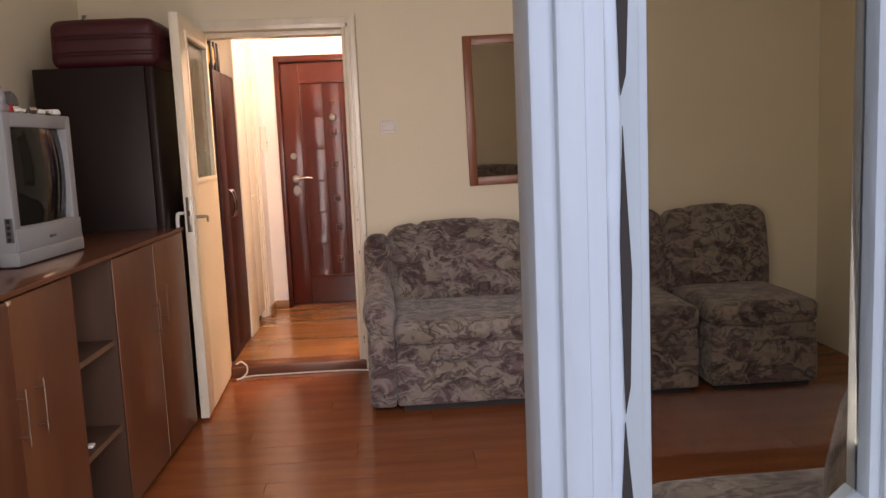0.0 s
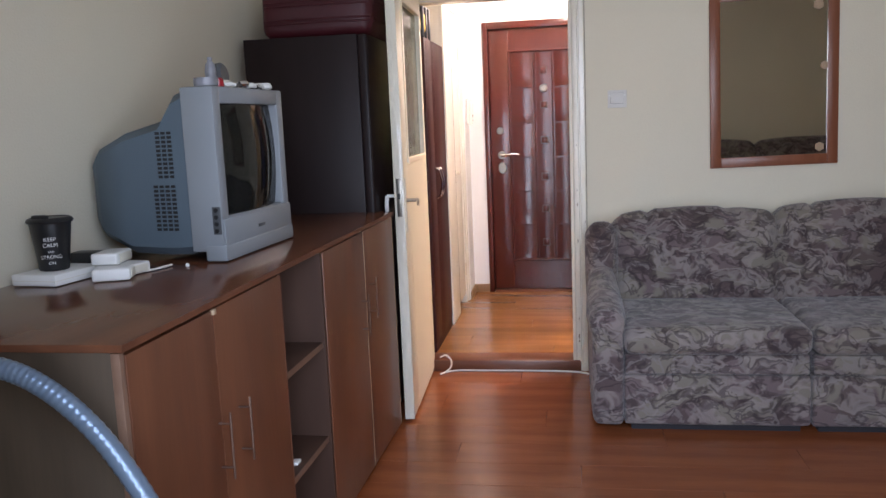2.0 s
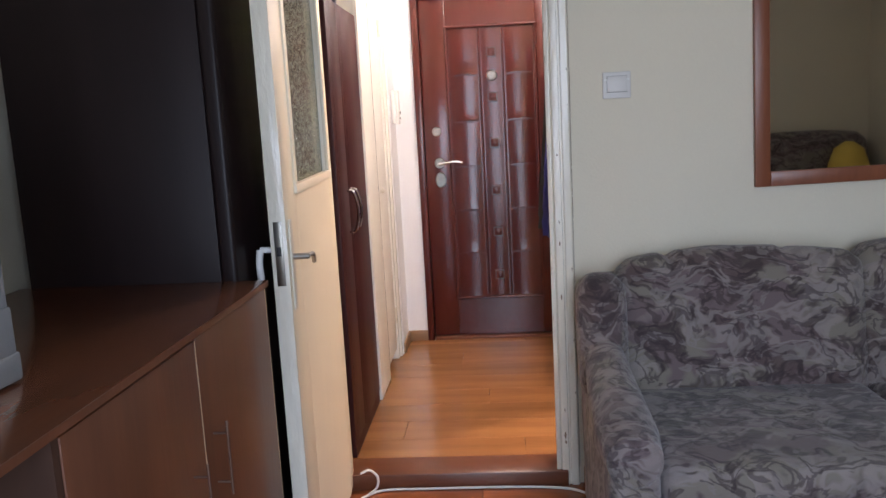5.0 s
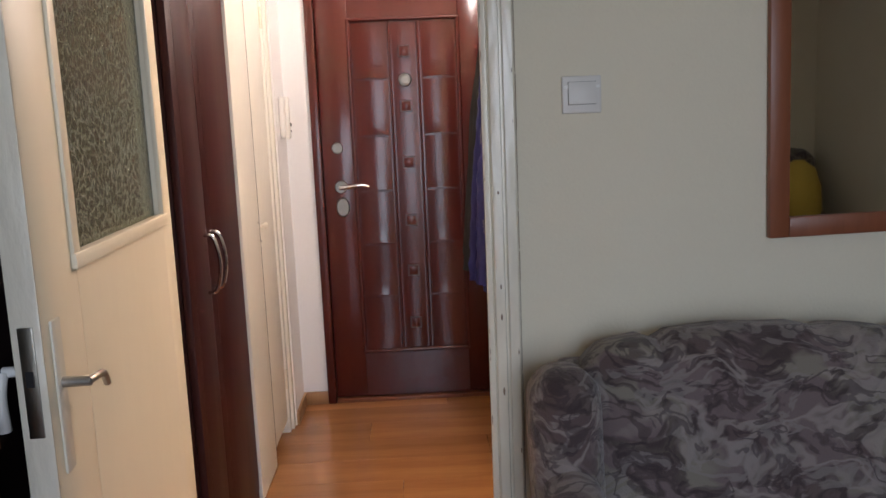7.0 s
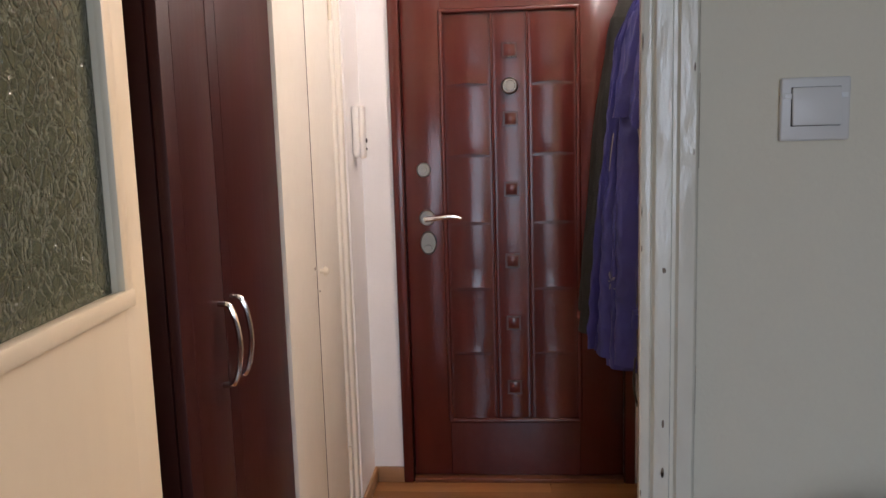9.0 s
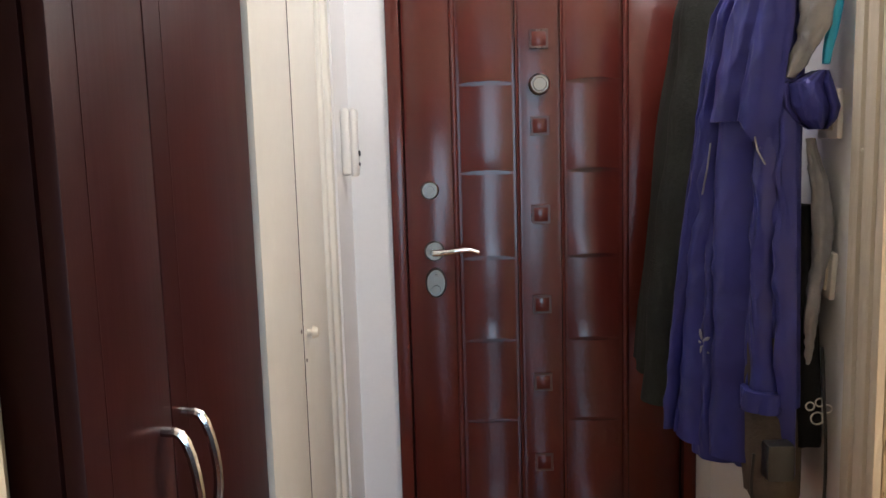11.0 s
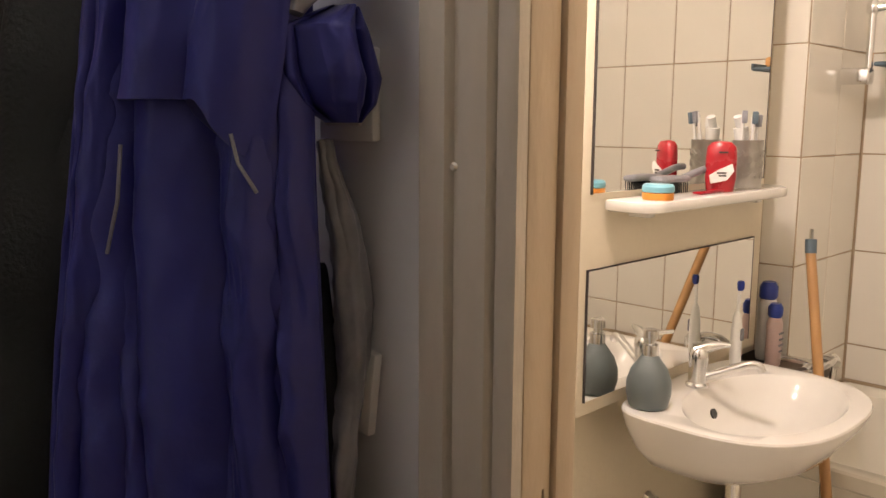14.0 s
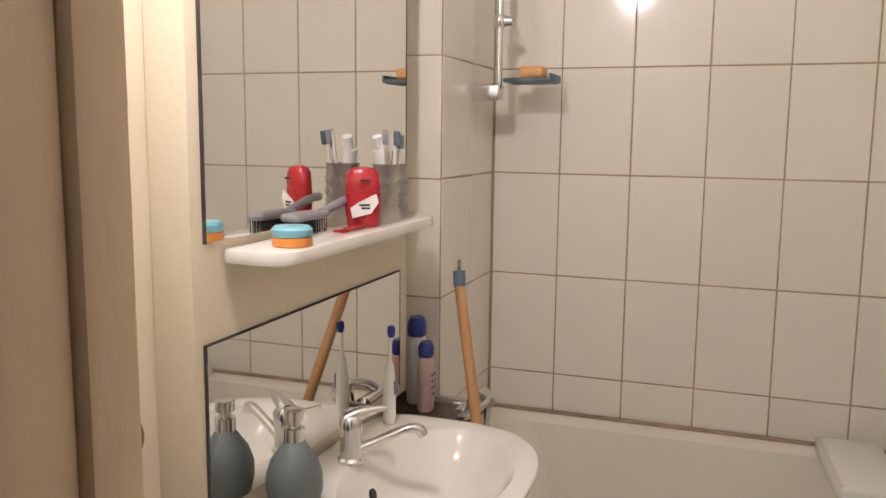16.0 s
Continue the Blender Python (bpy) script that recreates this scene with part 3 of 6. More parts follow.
structure("wall_hall_east", bm, "hall", "grey white painted hall wall with the bathroom doorway")
# bathroom walls
structure("wall_bathroom_north", box(HX + 0.066, BX + 0.12, 6.40, 6.55, -0.01, 2.4), "bathpaint", "cream gloss painted bathroom wall")
structure("wall_bathroom_east", box(BX + 0.0028, BX + 0.12, YA2, 6.40, -0.01, 2.4), "grout", "brown grout bed behind the wall tiles")
structure("wall_bathroom_south", box(HX + 0.066, BX + 0.008, YA2, YA2 + 0.0175, -0.01, 2.4), "grout", "brown grout bed behind the wall tiles")
structure("wall_bathroom_pillar", box(1.5625, BX + 0.0028, 6.3025, 6.40, -0.01, 2.4), "grout", "tiled pipe box in the bathroom corner")


# skirting
def skirting(x0, x1, y0, y1, z, h=0.06):
    return structure("baseboard", box(x0, x1, y0, y1, z, z + h, 0.004), "skirting", "low brown wooden skirting board", "baseboard")


skirting(-1.195, -1.183, 6.52, YE, HALL)
skirting(-1.183, -1.075, YE - 0.012, YE, HALL)
skirting(XL, XL + 0.012, YW, YA, 0.0)
skirting(-0.398, XR, YA - 0.012, YA, 0.0)
structure("threshold", box(DX0, DX1, YA - 0.03, YA2, -0.01, HALL + 0.012, 0.008), "threshold", "dark red brown wooden doorway threshold", "threshold")


# ---- doorway to the hall: jambs and moulded architrave ----
def moulding(u0, u1, front, depth):
    """Cross-section of a stepped architrave: flat, groove, round and lip."""
    w = u1 - u0
    return [(u0, front + depth), (u0, front + 0.006), (u0 + 0.04 * w, front + 0.004), (u0 + 0.17 * w, front + 0.004), (u0 + 0.21 * w, front + 0.009), (u0 + 0.25 * w, front + 0.001), (u0 + 0.30 * w, front),
            (u0 + 0.52 * w, front), (u0 + 0.56 * w, front + 0.008), (u0 + 0.62 * w, front + 0.008), (u0 + 0.66 * w, front), (u0 + 0.93 * w, front + 0.001), (u1, front + 0.008), (u1, front + depth)]


frame_1 = thing("door_frame_1", (-0.45, YA, 0), "worn white gloss painted wooden door frame", "door frame", kind="structure")
part("architrave", prism(moulding(-0.491, -0.413, YA - 0.022, 0.021), "z", 0.0, 1.957), "framepaint", frame_1)
part("architrave", prism([(-u + 2 * DX0, v) for u, v in moulding(DX0, DX0 + 0.085, YA - 0.022, 0.021)], "z", 0.0, 1.957), "framepaint", frame_1)
bm = box(DX0, DX1, YA - 0.022, YA - 0.001, 1.90, 1.957, 0.004)
box(DX0, DX1, YA - 0.026, YA - 0.022, 1.922, 1.950, bm=bm)
part("head", bm, "framepaint", frame_1)
part("jamb", box(DX1 - 0.008, DX1 - 0.001, YA - 0.0008, YA2 + 0.01, HALL, 1.90, 0.004), "framepaint", frame_1)
part("jamb", box(DX0 + 0.001, DX0 + 0.016, YA + 0.03, YA2 + 0.01, HALL, 1.90, 0.004), "framepaint", frame_1)
part("head_lining", box(DX0 + 0.016, DX1 - 0.008, YA + 0.03, YA2 + 0.01, 1.872, 1.899, 0.004), "framepaint", frame_1)



def chips(rnd, n, at, z0, z1, size):
    """Ragged flakes where the paint is gone; at(u, z) gives the two corners of a flake's face."""
    bm = bmesh.new()
    for _ in range(n):
        z = z0 + (z1 - z0) * rnd.random()
        h, w = size * (0.6 + 2.2 * rnd.random()), size * (0.25 + 0.4 * rnd.random())
        pts = [(-w, -0.2 * h), (-0.3 * w, -h), (0.5 * w, -0.7 * h), (w, 0.1 * h), (0.4 * w, h), (-0.5 * w, 0.8 * h)]
        pts = [(u * (0.7 + 0.6 * rnd.random()), v * (0.7 + 0.6 * rnd.random())) for u, v in pts]
        lo = [bm.verts.new(at(u, z + v, 0.0)) for u, v in pts]
        hi = [bm.verts.new(at(u, z + v, 0.0008)) for u, v in pts]
        bm.faces.new(lo)
        bm.faces.new(hi)
        for k in range(6):
            bm.faces.new((lo[k], lo[(k + 1) % 6], hi[(k + 1) % 6], hi[k]))
    return bm


rnd = random.Random(12)
part("paint_chips", chips(rnd, 9, lambda u, z, d: (-0.459 + u, YA - 0.0220 - d, z), 0.15, 1.25, 0.006), "chip", frame_1, "brown chips where paint has flaked")
part("paint_chips", chips(rnd, 9, lambda u, z, d: (-0.489 + 0.4 * u, YA - 0.0185 - d, z), 0.2, 1.6, 0.005), "chip", frame_1, "brown chips where paint has flaked")
part("paint_chips", chips(rnd, 5, lambda u, z, d: (-0.421 + 0.5 * u, YA - 0.0215 - d, z), 0.3, 1.5, 0.005), "chip", frame_1, "brown chips where paint has flaked")
# broken dark line: dirt plus the joint's shade as colour
bm = bmesh.new()
z = 0.06
while z < 1.9:
    h = 0.05 + 0.22 * rnd.random()
    box(-0.4128, -0.4108 + 0.0012 * rnd.random(), YA - 0.0022, YA - 0.0003, z, z + h, bm=bm)
    z += h + 0.01 * rnd.random()
part("dirty_joint", bm, "chip", frame_1, "dark joint along the wall, dirt and painted shade")

# inner door, open along the room's side: hinges at the doorway, free edge towards the cabinet
door_1 = thing("door_1", (-1.21, 5.0, 0.02), "open ivory painted door with a patterned glass pane", "door", kind="structure")
LY0, LY1, LX0, LX1 = 4.255, 5.035, -1.250, -1.213


def leaf_turn(bm):
    return turned(bm, (-1.25, LY1, 0), "Z", 2.5)


GY0, GY1, GZ0, GZ1 = 4.42, 4.955, 1.135, 1.80
bm = box(LX0, LX1, LY0, GY0, 0.015, 1.885, 0.004)
box(LX0, LX1, GY1, LY1, 0.015, 1.885, 0.004, bm=bm)
box(LX0, LX1, GY0 - 0.002, GY1 + 0.002, 0.015, GZ0, bm=bm)
box(LX0, LX1, GY0 - 0.002, GY1 + 0.002, GZ1, 1.885, bm=bm)
part("leaf", leaf_turn(bm), "doorpaint", door_1)
bm = box(LX0 - 0.002, LX1 + 0.002, LY0 - 0.004, LY0 - 0.0005, 0.015, 1.885, 0.001)
part("painted_edge", leaf_turn(bm), "framepaint", door_1, "white gloss painted leaf edge")
bead = 0.022
bm = box(LX1 - 0.006, LX1 + 0.009, GY0 - bead, GY1 + bead, GZ0 - bead, GZ0 + 0.004, 0.004)
box(LX1 - 0.006, LX1 + 0.009, GY0 - bead, GY1 + bead, GZ1 - 0.004, GZ1 + bead, 0.004, bm=bm)
box(LX1 - 0.006, LX1 + 0.006, GY0 - bead, GY0 + 0.006, GZ0, GZ1, 0.003, bm=bm)
box(LX1 - 0.006, LX1 + 0.006, GY1 - 0.006, GY1 + bead, GZ0, GZ1, 0.003, bm=bm)
part("glazing_bead", leaf_turn(bm), "doorpaint", door_1)
o = part("pane", leaf_turn(box(-1.235, -1.229, GY0 + 0.001, GY1 - 0.001, GZ0 + 0.001, GZ1 - 0.001)), "pattern", door_1, "crackle patterned translucent glass")
lock = part("lock_plate", leaf_turn(box(LX1, LX1 + 0.005, LY0 + 0.028, LY0 + 0.062, 0.83, 1.06, 0.003)), "yellowed", door_1, "paint-spattered long lock plate")
bm = tube([(LX1 + 0.004, LY0 + 0.045, 0.965), (LX1 + 0.045, LY0 + 0.045, 0.965)], 0.008)
tube(spline([(LX1 + 0.043, LY0 + 0.040, 0.966), (LX1 + 0.047, LY0 + 0.065, 0.966), (LX1 + 0.046, LY0 + 0.095, 0.960), (LX1 + 0.042, LY0 + 0.120, 0.938)], 12), 0.0060, bm=bm)
part("lever", leaf_turn(bm), "tin", lock, "dull metal lever handle")
bm = tube([(LX0, LY0 + 0.045, 0.985), (LX0 - 0.04, LY0 + 0.045, 0.985)], 0.008)
tube(spline([(LX0 - 0.04, LY0 + 0.04, 0.985), (LX0 - 0.042, LY0 + 0.03, 0.95), (LX0 - 0.04, LY0 + 0.03, 0.90)], 8), 0.009, bm=bm)
part("rear_lever", leaf_turn(bm), "white", lock)
part("lock_case", leaf_turn(box(LX0 + 0.008, LX1 - 0.008, LY0 - 0.0065, LY0 - 0.003, 0.90, 1.06, 0.001)), "steel", door_1, "steel lock forend")
part("latch_hole", leaf_turn(box(LX0 + 0.013, LX1 - 0.013, LY0 - 0.0075, LY0 - 0.006, 0.975, 0.998)), "black", door_1)

# ---- balcony door frame and narrow window ----
window_1 = thing("window_1", (0.2, 1.0, 0.9), "narrow box window with flaking white paint", "window", kind="structure")
bm = box(-0.205, -0.158, 0.912, 0.968, 0.03, 2.15, 0.003)
part("post", bm, "winpaint", window_1)
bm = box(-0.190, -0.172, 0.905, 0.914, 0.03, 2.15, 0.003)
part("bead", bm, "winpaint", window_1)
bm = box(-0.158, -0.146, 0.922, 1.05, 0.03, 2.15, 0.003)
part("inner_post", bm, "winpaint", window_1)
bm = bmesh.new()
rnd = random.Random(4)
for i in range(26):
    z = 1.0 + 0.75 * rnd.random()
    h = 0.008 + 0.05 * rnd.random()
    box(-0.1605 + 0.002 * rnd.random(), -0.1565, 0.9205, 0.9225, z, z + h, bm=bm)
part("paint_cracks", bm, "crack", window_1, "dark cracks where paint has flaked")
bm = bmesh.new()
z = 0.92
while z < 2.05:
    h = 0.03 + 0.16 * rnd.random()
    w = 0.0012 + 0.0035 * rnd.random() ** 2
    xm = -0.1475 + 0.003 * rnd.random()
    prism([(xm, z), (xm + w, z + 0.1 * h), (xm + 1.6 * w, z + 0.5 * h), (xm + 0.7 * w, z + 0.8 * h), (xm + 0.2 * w, z + h), (xm - 0.6 * w, z + 0.6 * h), (xm - 0.3 * w, z + 0.3 * h)], "y", 0.9208, 0.9225, bm=bm)
    z += h + 0.02 * rnd.random()
part("crack_line", bm, "crack", window_1, "long jagged crack in the paint")
FZ0, FZ1 = 0.905, 2.08
for a, b in ((-0.146, -0.078), (0.113, 0.20), (0.545, 0.62)):
    bm = box(a, b, 1.075, 1.115, 0.862, 2.149, 0.006)
    box(a + 0.01, b - 0.01, 1.068, 1.076, 0.87, 2.14, 0.003, bm=bm)
    part("stile", bm, "winpaint", window_1)
for a, b in ((-0.078, 0.113), (0.20, 0.545)):
    bm = prism([(a, FZ0 - 0.083), (b, FZ0 - 0.083), (b, FZ0 + 0.022), (b - 0.02, FZ0 + 0.004), (b - 0.05, FZ0), (a + 0.05, FZ0), (a + 0.02, FZ0 + 0.004), (a, FZ0 + 0.022)], "y", 1.077, 1.113)
    part("bottom_rail", bm, "winpaint", window_1)
    part("top_rail", box(a, b, 1.077, 1.113, FZ1, 2.149, 0.003), "winpaint", window_1)
    o = part("pane", box(a, b, 1.093, 1.097, FZ0 - 0.002, FZ1), "clear", window_1, "clear glass")
    o.visible_shadow = False

# ---- entrance door ----
door_2 = thing("door_2", (-0.66, 6.8, HALL), "closed cherry brown security door with curved panels", "door", kind="structure")
EX0, EX1, EZ0, EZ1, EYF = -1.045, -0.275, 0.065, 1.905, 6.800
bm = box(-1.085, EX0 - 0.003, EYF - 0.035, EYF + 0.06, HALL, 1.955, 0.005)
part("frame_post", bm, "entry", door_2)
part("frame_post", box(EX1 + 0.003, -0.235, EYF - 0.035, EYF + 0.06, HALL, 1.955, 0.005), "entry", door_2)
part("frame_head", box(EX0 - 0.003, EX1 + 0.003, EYF - 0.034, EYF + 0.06, EZ1 + 0.003, 1.955, 0.005), "entry", door_2)
part("sill", box(EX0, EX1, EYF - 0.03, EYF + 0.06, HALL - 0.002, EZ0 - 0.004, 0.003), "threshold", door_2)
PX0, PX1, PZ0, PZ1 = -0.905, -0.43, 0.275, 1.752
bm = box(EX0, PX0, EYF, EYF + 0.05, EZ0, EZ1, 0.003)
box(PX1, EX1, EYF, EYF + 0.05, EZ0, EZ1, 0.003, bm=bm)
box(PX0, PX1, EYF, EYF + 0.05, EZ0, PZ0, bm=bm)
box(PX0, PX1, EYF, EYF + 0.05, PZ1, EZ1, bm=bm)
box(PX0, PX1, EYF + 0.014, EYF + 0.05, PZ0, PZ1, bm=bm)
leaf = part("leaf", bm, "entry", door_2)
# raised moulding round the panel
r = 0.009
path = [(PX0, PZ0), (PX1, PZ0), (PX1, PZ1), (PX0, PZ1)]
bm = bmesh.new()
for (a, b), (c, d) in zip(path, path[1:] + path[:1]):
    tube([(a, EYF + 0.002, b), (c, EYF + 0.002, d)], r, 10, bm=bm)
    bmesh.ops.create_uvsphere(bm, u_segments=8, v_segments=6, radius=r, matrix=Matrix.Translation((a, EYF + 0.002, b)))
part("panel_moulding", smooth_all(bm), "entry", leaf)
JZ = [0.275, 0.527, 0.767, 1.007, 1.249, 1.495, 1.752]


def barrel(x0, x1, z0, z1, out, upright):
    """A panel swelling towards the viewer across its width, its lower lip lifted."""
    n, k = 14, 6
    vs, fs = [], []
    for j in range(k + 1):
        for i in range(n + 1):
            u, w = i / n, j / k
            lip = 0.004 * max(0.0, 1 - w * 7) * (1 - (2 * u - 1) ** 2)
            y = EYF + 0.010 - (out * (1 - (2 * u - 1) ** 2)) - lip + 0.003 * w
            vs.append((x0 + (x1 - x0) * u, y, z0 + (z1 - z0) * w + (0.006 * (1 - (2 * u - 1) ** 2) if j == 0 else 0) * upright))
    for j in range(k):
        for i in range(n):
            a = j * (n + 1) + i
            fs.append((a, a + 1, a + n + 2, a + n + 1))
    bm = sheet_of("barrel", vs, fs)
    rim = [e for e in bm.edges if e.is_boundary]
    ex = bmesh.ops.extrude_edge_only(bm, edges=rim)
    for v in [g for g in ex["geom"] if isinstance(g, bmesh.types.BMVert)]:
        v.co.y = EYF + 0.0145
    return smooth_all(bm)


for z0, z1 in zip(JZ, JZ[1:]):
    part("panel", barrel(PX0 + 0.016, -0.742, z0 + 0.004, z1 - 0.003, 0.0045, 1), "entry", leaf)
    part("panel", barrel(-0.592, PX1 - 0.016, z0 + 0.004, z1 - 0.003, 0.0045, 1), "entry", leaf)
part("centre_strip", barrel(-0.716, -0.618, PZ0 + 0.012, PZ1 - 0.012, 0.0015, 0), "entry", leaf)
for x in (-0.729, -0.605):
    bm = tube([(x, EYF + 0.006, PZ0 + 0.01), (x, EYF + 0.006, PZ1 - 0.01)], 0.0055, 8)
    part("rib", smooth_all(bm), "entry", leaf)
for z in (1.614, 1.378, 1.131, 0.873, 0.644, 0.402):
    s, h = 0.026, 0.019
    plate = part("diamond_inset", box(-0.667 - s, -0.667 + s, EYF + 0.0005, EYF + 0.006, z - s, z + s, 0.0008, 1), "inlay", leaf)
    bm = bmesh.new()
    c = bm.verts.new((-0.667, EYF - 0.008, z - 0.004))
    q = [bm.verts.new((-0.667 + dx * h, EYF + 0.0004, z + dz * h)) for dx, dz in ((-1, -1), (1, -1), (1, 1), (-1, 1))]
    for i in range(4):
        bm.faces.new((q[i], q[(i + 1) % 4], c))
    bm.faces.new(q)
    part("pyramid", bm, "entry", plate)
bm = disc((-0.667, EYF - 0.001, 1.491), (0, -1, 0), 0.030, 0.012, bevel=0.006)
disc((-0.667, EYF - 0.012, 1.491), (0, -1, 0), 0.020, 0.004, bevel=0.003, bm=bm)
part("peephole", bm, "steel", leaf, "tarnished round spyhole cover")
bm = disc((-0.978, EYF, 1.207), (0, -1, 0), 0.026, 0.009, bevel=0.004)
disc((-0.978, EYF - 0.008, 1.207), (0, -1, 0), 0.013, 0.004, bevel=0.001, bm=bm)
part("upper_lock", bm, "steel", leaf, "round steel lock rosette")
rose = disc((-0.97, EYF, 1.035), (0, -1, 0), 0.029, 0.010, bevel=0.004)
rose = part("handle_rose", rose, "steel", leaf)
bm = tube([(-0.97, EYF - 0.009, 1.035), (-0.97, EYF - 0.045, 1.035)], 0.010)
tube(spline([(-0.972, EYF - 0.044, 1.034), (-0.93, EYF - 0.05, 1.037), (-0.88, EYF - 0.05, 1.043), (-0.845, EYF - 0.047, 1.034)], 14), 0.008, bm=bm, radii=[0.010 - 0.0003 * i for i in range(14)])
part("lever", smooth_all(bm), "chrome", rose, "curved chrome lever")
bm = disc((-0.968, EYF, 0.944), (0, -1, 0), 0.030, 0.009, bevel=0.004, squash=1.45)
disc((-0.968, EYF - 0.008, 0.925), (0, -1, 0), 0.013, 0.004, bevel=0.001, bm=bm)
disc((-0.968, EYF - 0.008, 0.966), (0, -1, 0), 0.005, 0.002, bevel=0.001, bm=bm)
part("keyhole_plate", bm, "steel", leaf, "oval steel keyhole plate")

# ---- bathroom doorway ----
frame_2 = thing("door_frame_2", (HX, BY1, 0), "cream painted bathroom door frame with worn edges", "door frame", kind="structure")
bm = prism(
    [(v, u) for u, v in moulding(BY1 - 0.010, BY1 + 0.108, HX - 0.02, 0.019)], "z", HALL, 2.06)
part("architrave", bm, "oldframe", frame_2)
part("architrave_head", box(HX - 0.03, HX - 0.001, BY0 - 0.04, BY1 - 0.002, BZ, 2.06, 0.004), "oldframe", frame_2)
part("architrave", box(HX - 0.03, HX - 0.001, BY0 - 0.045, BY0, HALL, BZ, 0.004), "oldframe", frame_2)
bm = box(HX + 0.001, HX + 0.042, BY1 - 0.010, BY1 - 0.001, HALL, BZ - 0.001, 0.003)
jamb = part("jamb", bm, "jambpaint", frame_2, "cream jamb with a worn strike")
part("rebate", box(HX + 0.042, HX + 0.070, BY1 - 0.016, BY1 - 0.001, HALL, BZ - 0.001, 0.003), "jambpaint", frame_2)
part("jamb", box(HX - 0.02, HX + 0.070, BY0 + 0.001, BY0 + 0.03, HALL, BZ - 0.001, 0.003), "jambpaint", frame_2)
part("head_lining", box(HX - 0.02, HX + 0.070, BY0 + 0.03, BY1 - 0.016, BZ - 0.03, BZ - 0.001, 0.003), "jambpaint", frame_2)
bm = box(-0.1695, -0.152, BY1 - 0.0118, BY1 - 0.0101, 0.905, 0.955, 0.0005)
strike = part("strike_plate", bm, "brass", jamb, "tarnished brass strike plate")
part("strike_hole", box(-0.166, -0.156, BY1 - 0.0128, BY1 - 0.0119, 0.915, 0.943), "black", jamb)
rnd = random.Random(31)
part("paint_chips", chips(rnd, 6, lambda u, z, d: (HX + 0.004 + 0.35 * u, BY1 - 0.0101 - d, z), 0.6, 1.7, 0.005), "chip", frame_2, "brown chips along the worn edge")
part("paint_chips", chips(rnd, 7, lambda u, z, d: (HX + 0.030 + 0.5 * u, BY1 - 0.0101 - d, z), 0.75, 1.2, 0.006), "chip", frame_2, "brown scratches round the strike")
part("nail", disc((HX - 0.02, 5.895, 1.308), (-1, 0, 0), 0.004, 0.003, bevel=0.0015), "yellowed", frame_2, "painted-over nail head")
# ---- living room furniture ----
def sideboard():
    """A long sideboard, front slightly turned; made upright along y and then turned."""
    t = thing("sideboard", (-1.55, 3.2, 0), "long mahogany brown sideboard with doors and open shelves", "cabinet")
    X0, X1, Y0, Y1, T = -1.85, -1.238, 2.152, 4.175, 0.932

    def tr(bm):
        return turned(bm, (-1.23, 3.17, 0), "Z", -1.15)
    part("top", tr(box(X0, X1 + 0.007, Y0, Y1, T - 0.015, T, 0.002)), "cabinet_top", t, "glossy mahogany brown top")
    part("top_edging", tr(box(X1 + 0.007, X1 + 0.0085, Y0, Y1, T - 0.014, T - 0.001)), "cabinet", t)
    part("end_panel", tr(box(X0, X1 - 0.018, Y0 + 0.004, Y0 + 0.022, 0.0, T - 0.015, 0.001)), "cabinet_side", t, "grey brown oak-grained end panel")
    part("end_panel", tr(box(X0, X1 - 0.018, Y1 - 0.022, Y1 - 0.004, 0.0, T - 0.015)), "cabinet", t)
    part("end_edge", tr(box(X1 - 0.018, X1 - 0.001, Y0 + 0.003, Y0 + 0.018, 0.03, T - 0.017, 0.001)), "edging", t, "worn brown edge strip")
    # inner boards take the darkened laminate, cavity shade put into colour
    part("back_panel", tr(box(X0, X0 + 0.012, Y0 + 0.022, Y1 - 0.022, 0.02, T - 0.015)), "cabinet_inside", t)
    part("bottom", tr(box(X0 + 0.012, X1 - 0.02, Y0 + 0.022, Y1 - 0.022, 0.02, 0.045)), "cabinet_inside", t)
    part("plinth", tr(box(X1 - 0.06, X1 - 0.045, Y0 + 0.022, Y1 - 0.022, 0.0, 0.02)), "edging", t)
    A, B = 2.915, 3.265
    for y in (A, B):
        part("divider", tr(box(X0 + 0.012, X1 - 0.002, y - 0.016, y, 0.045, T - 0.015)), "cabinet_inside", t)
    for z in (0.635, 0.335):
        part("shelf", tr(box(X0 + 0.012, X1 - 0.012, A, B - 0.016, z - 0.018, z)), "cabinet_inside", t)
        part("shelf_edge", tr(box(X1 - 0.012, X1 - 0.0095, A, B - 0.016, z - 0.018, z)), "edging", t)
    doors = ((Y0 + 0.022, 2.515, 0.912, 2.50, 0.61, False), (2.519, A - 0.004, 0.914, 2.605, 0.61, False), (B + 0.002, 3.728, 0.914, 3.665, 0.62, True), (3.733, Y1 - 0.006, 0.916, 3.775, 0.66, True))
    for y0, y1, top, hy, hz, light in doors:
        d = part("door", tr(box(X1 - 0.018, X1, y0, y1, 0.03, top - 0.004, 0.002)), "cabinet", t)
        part("door_edging", tr(box(X1 - 0.016, X1 + 0.0008, y1, y1 + 0.002, 0.03, top - 0.006)), "edge_light" if light else "cabinet", d)
        bm = tube([(X1 + 0.028, hy, hz - 0.075), (X1 + 0.028, hy, hz + 0.075)], 0.0026, 8)
        for dz in (-0.05, 0.05):
            tube([(X1, hy, hz + dz), (X1 + 0.028, hy, hz + dz)], 0.0024, 8, bm=bm)
        part("bar_handle", tr(smooth_all(bm)), "handle", d, "thin dull brown metal bar handle")
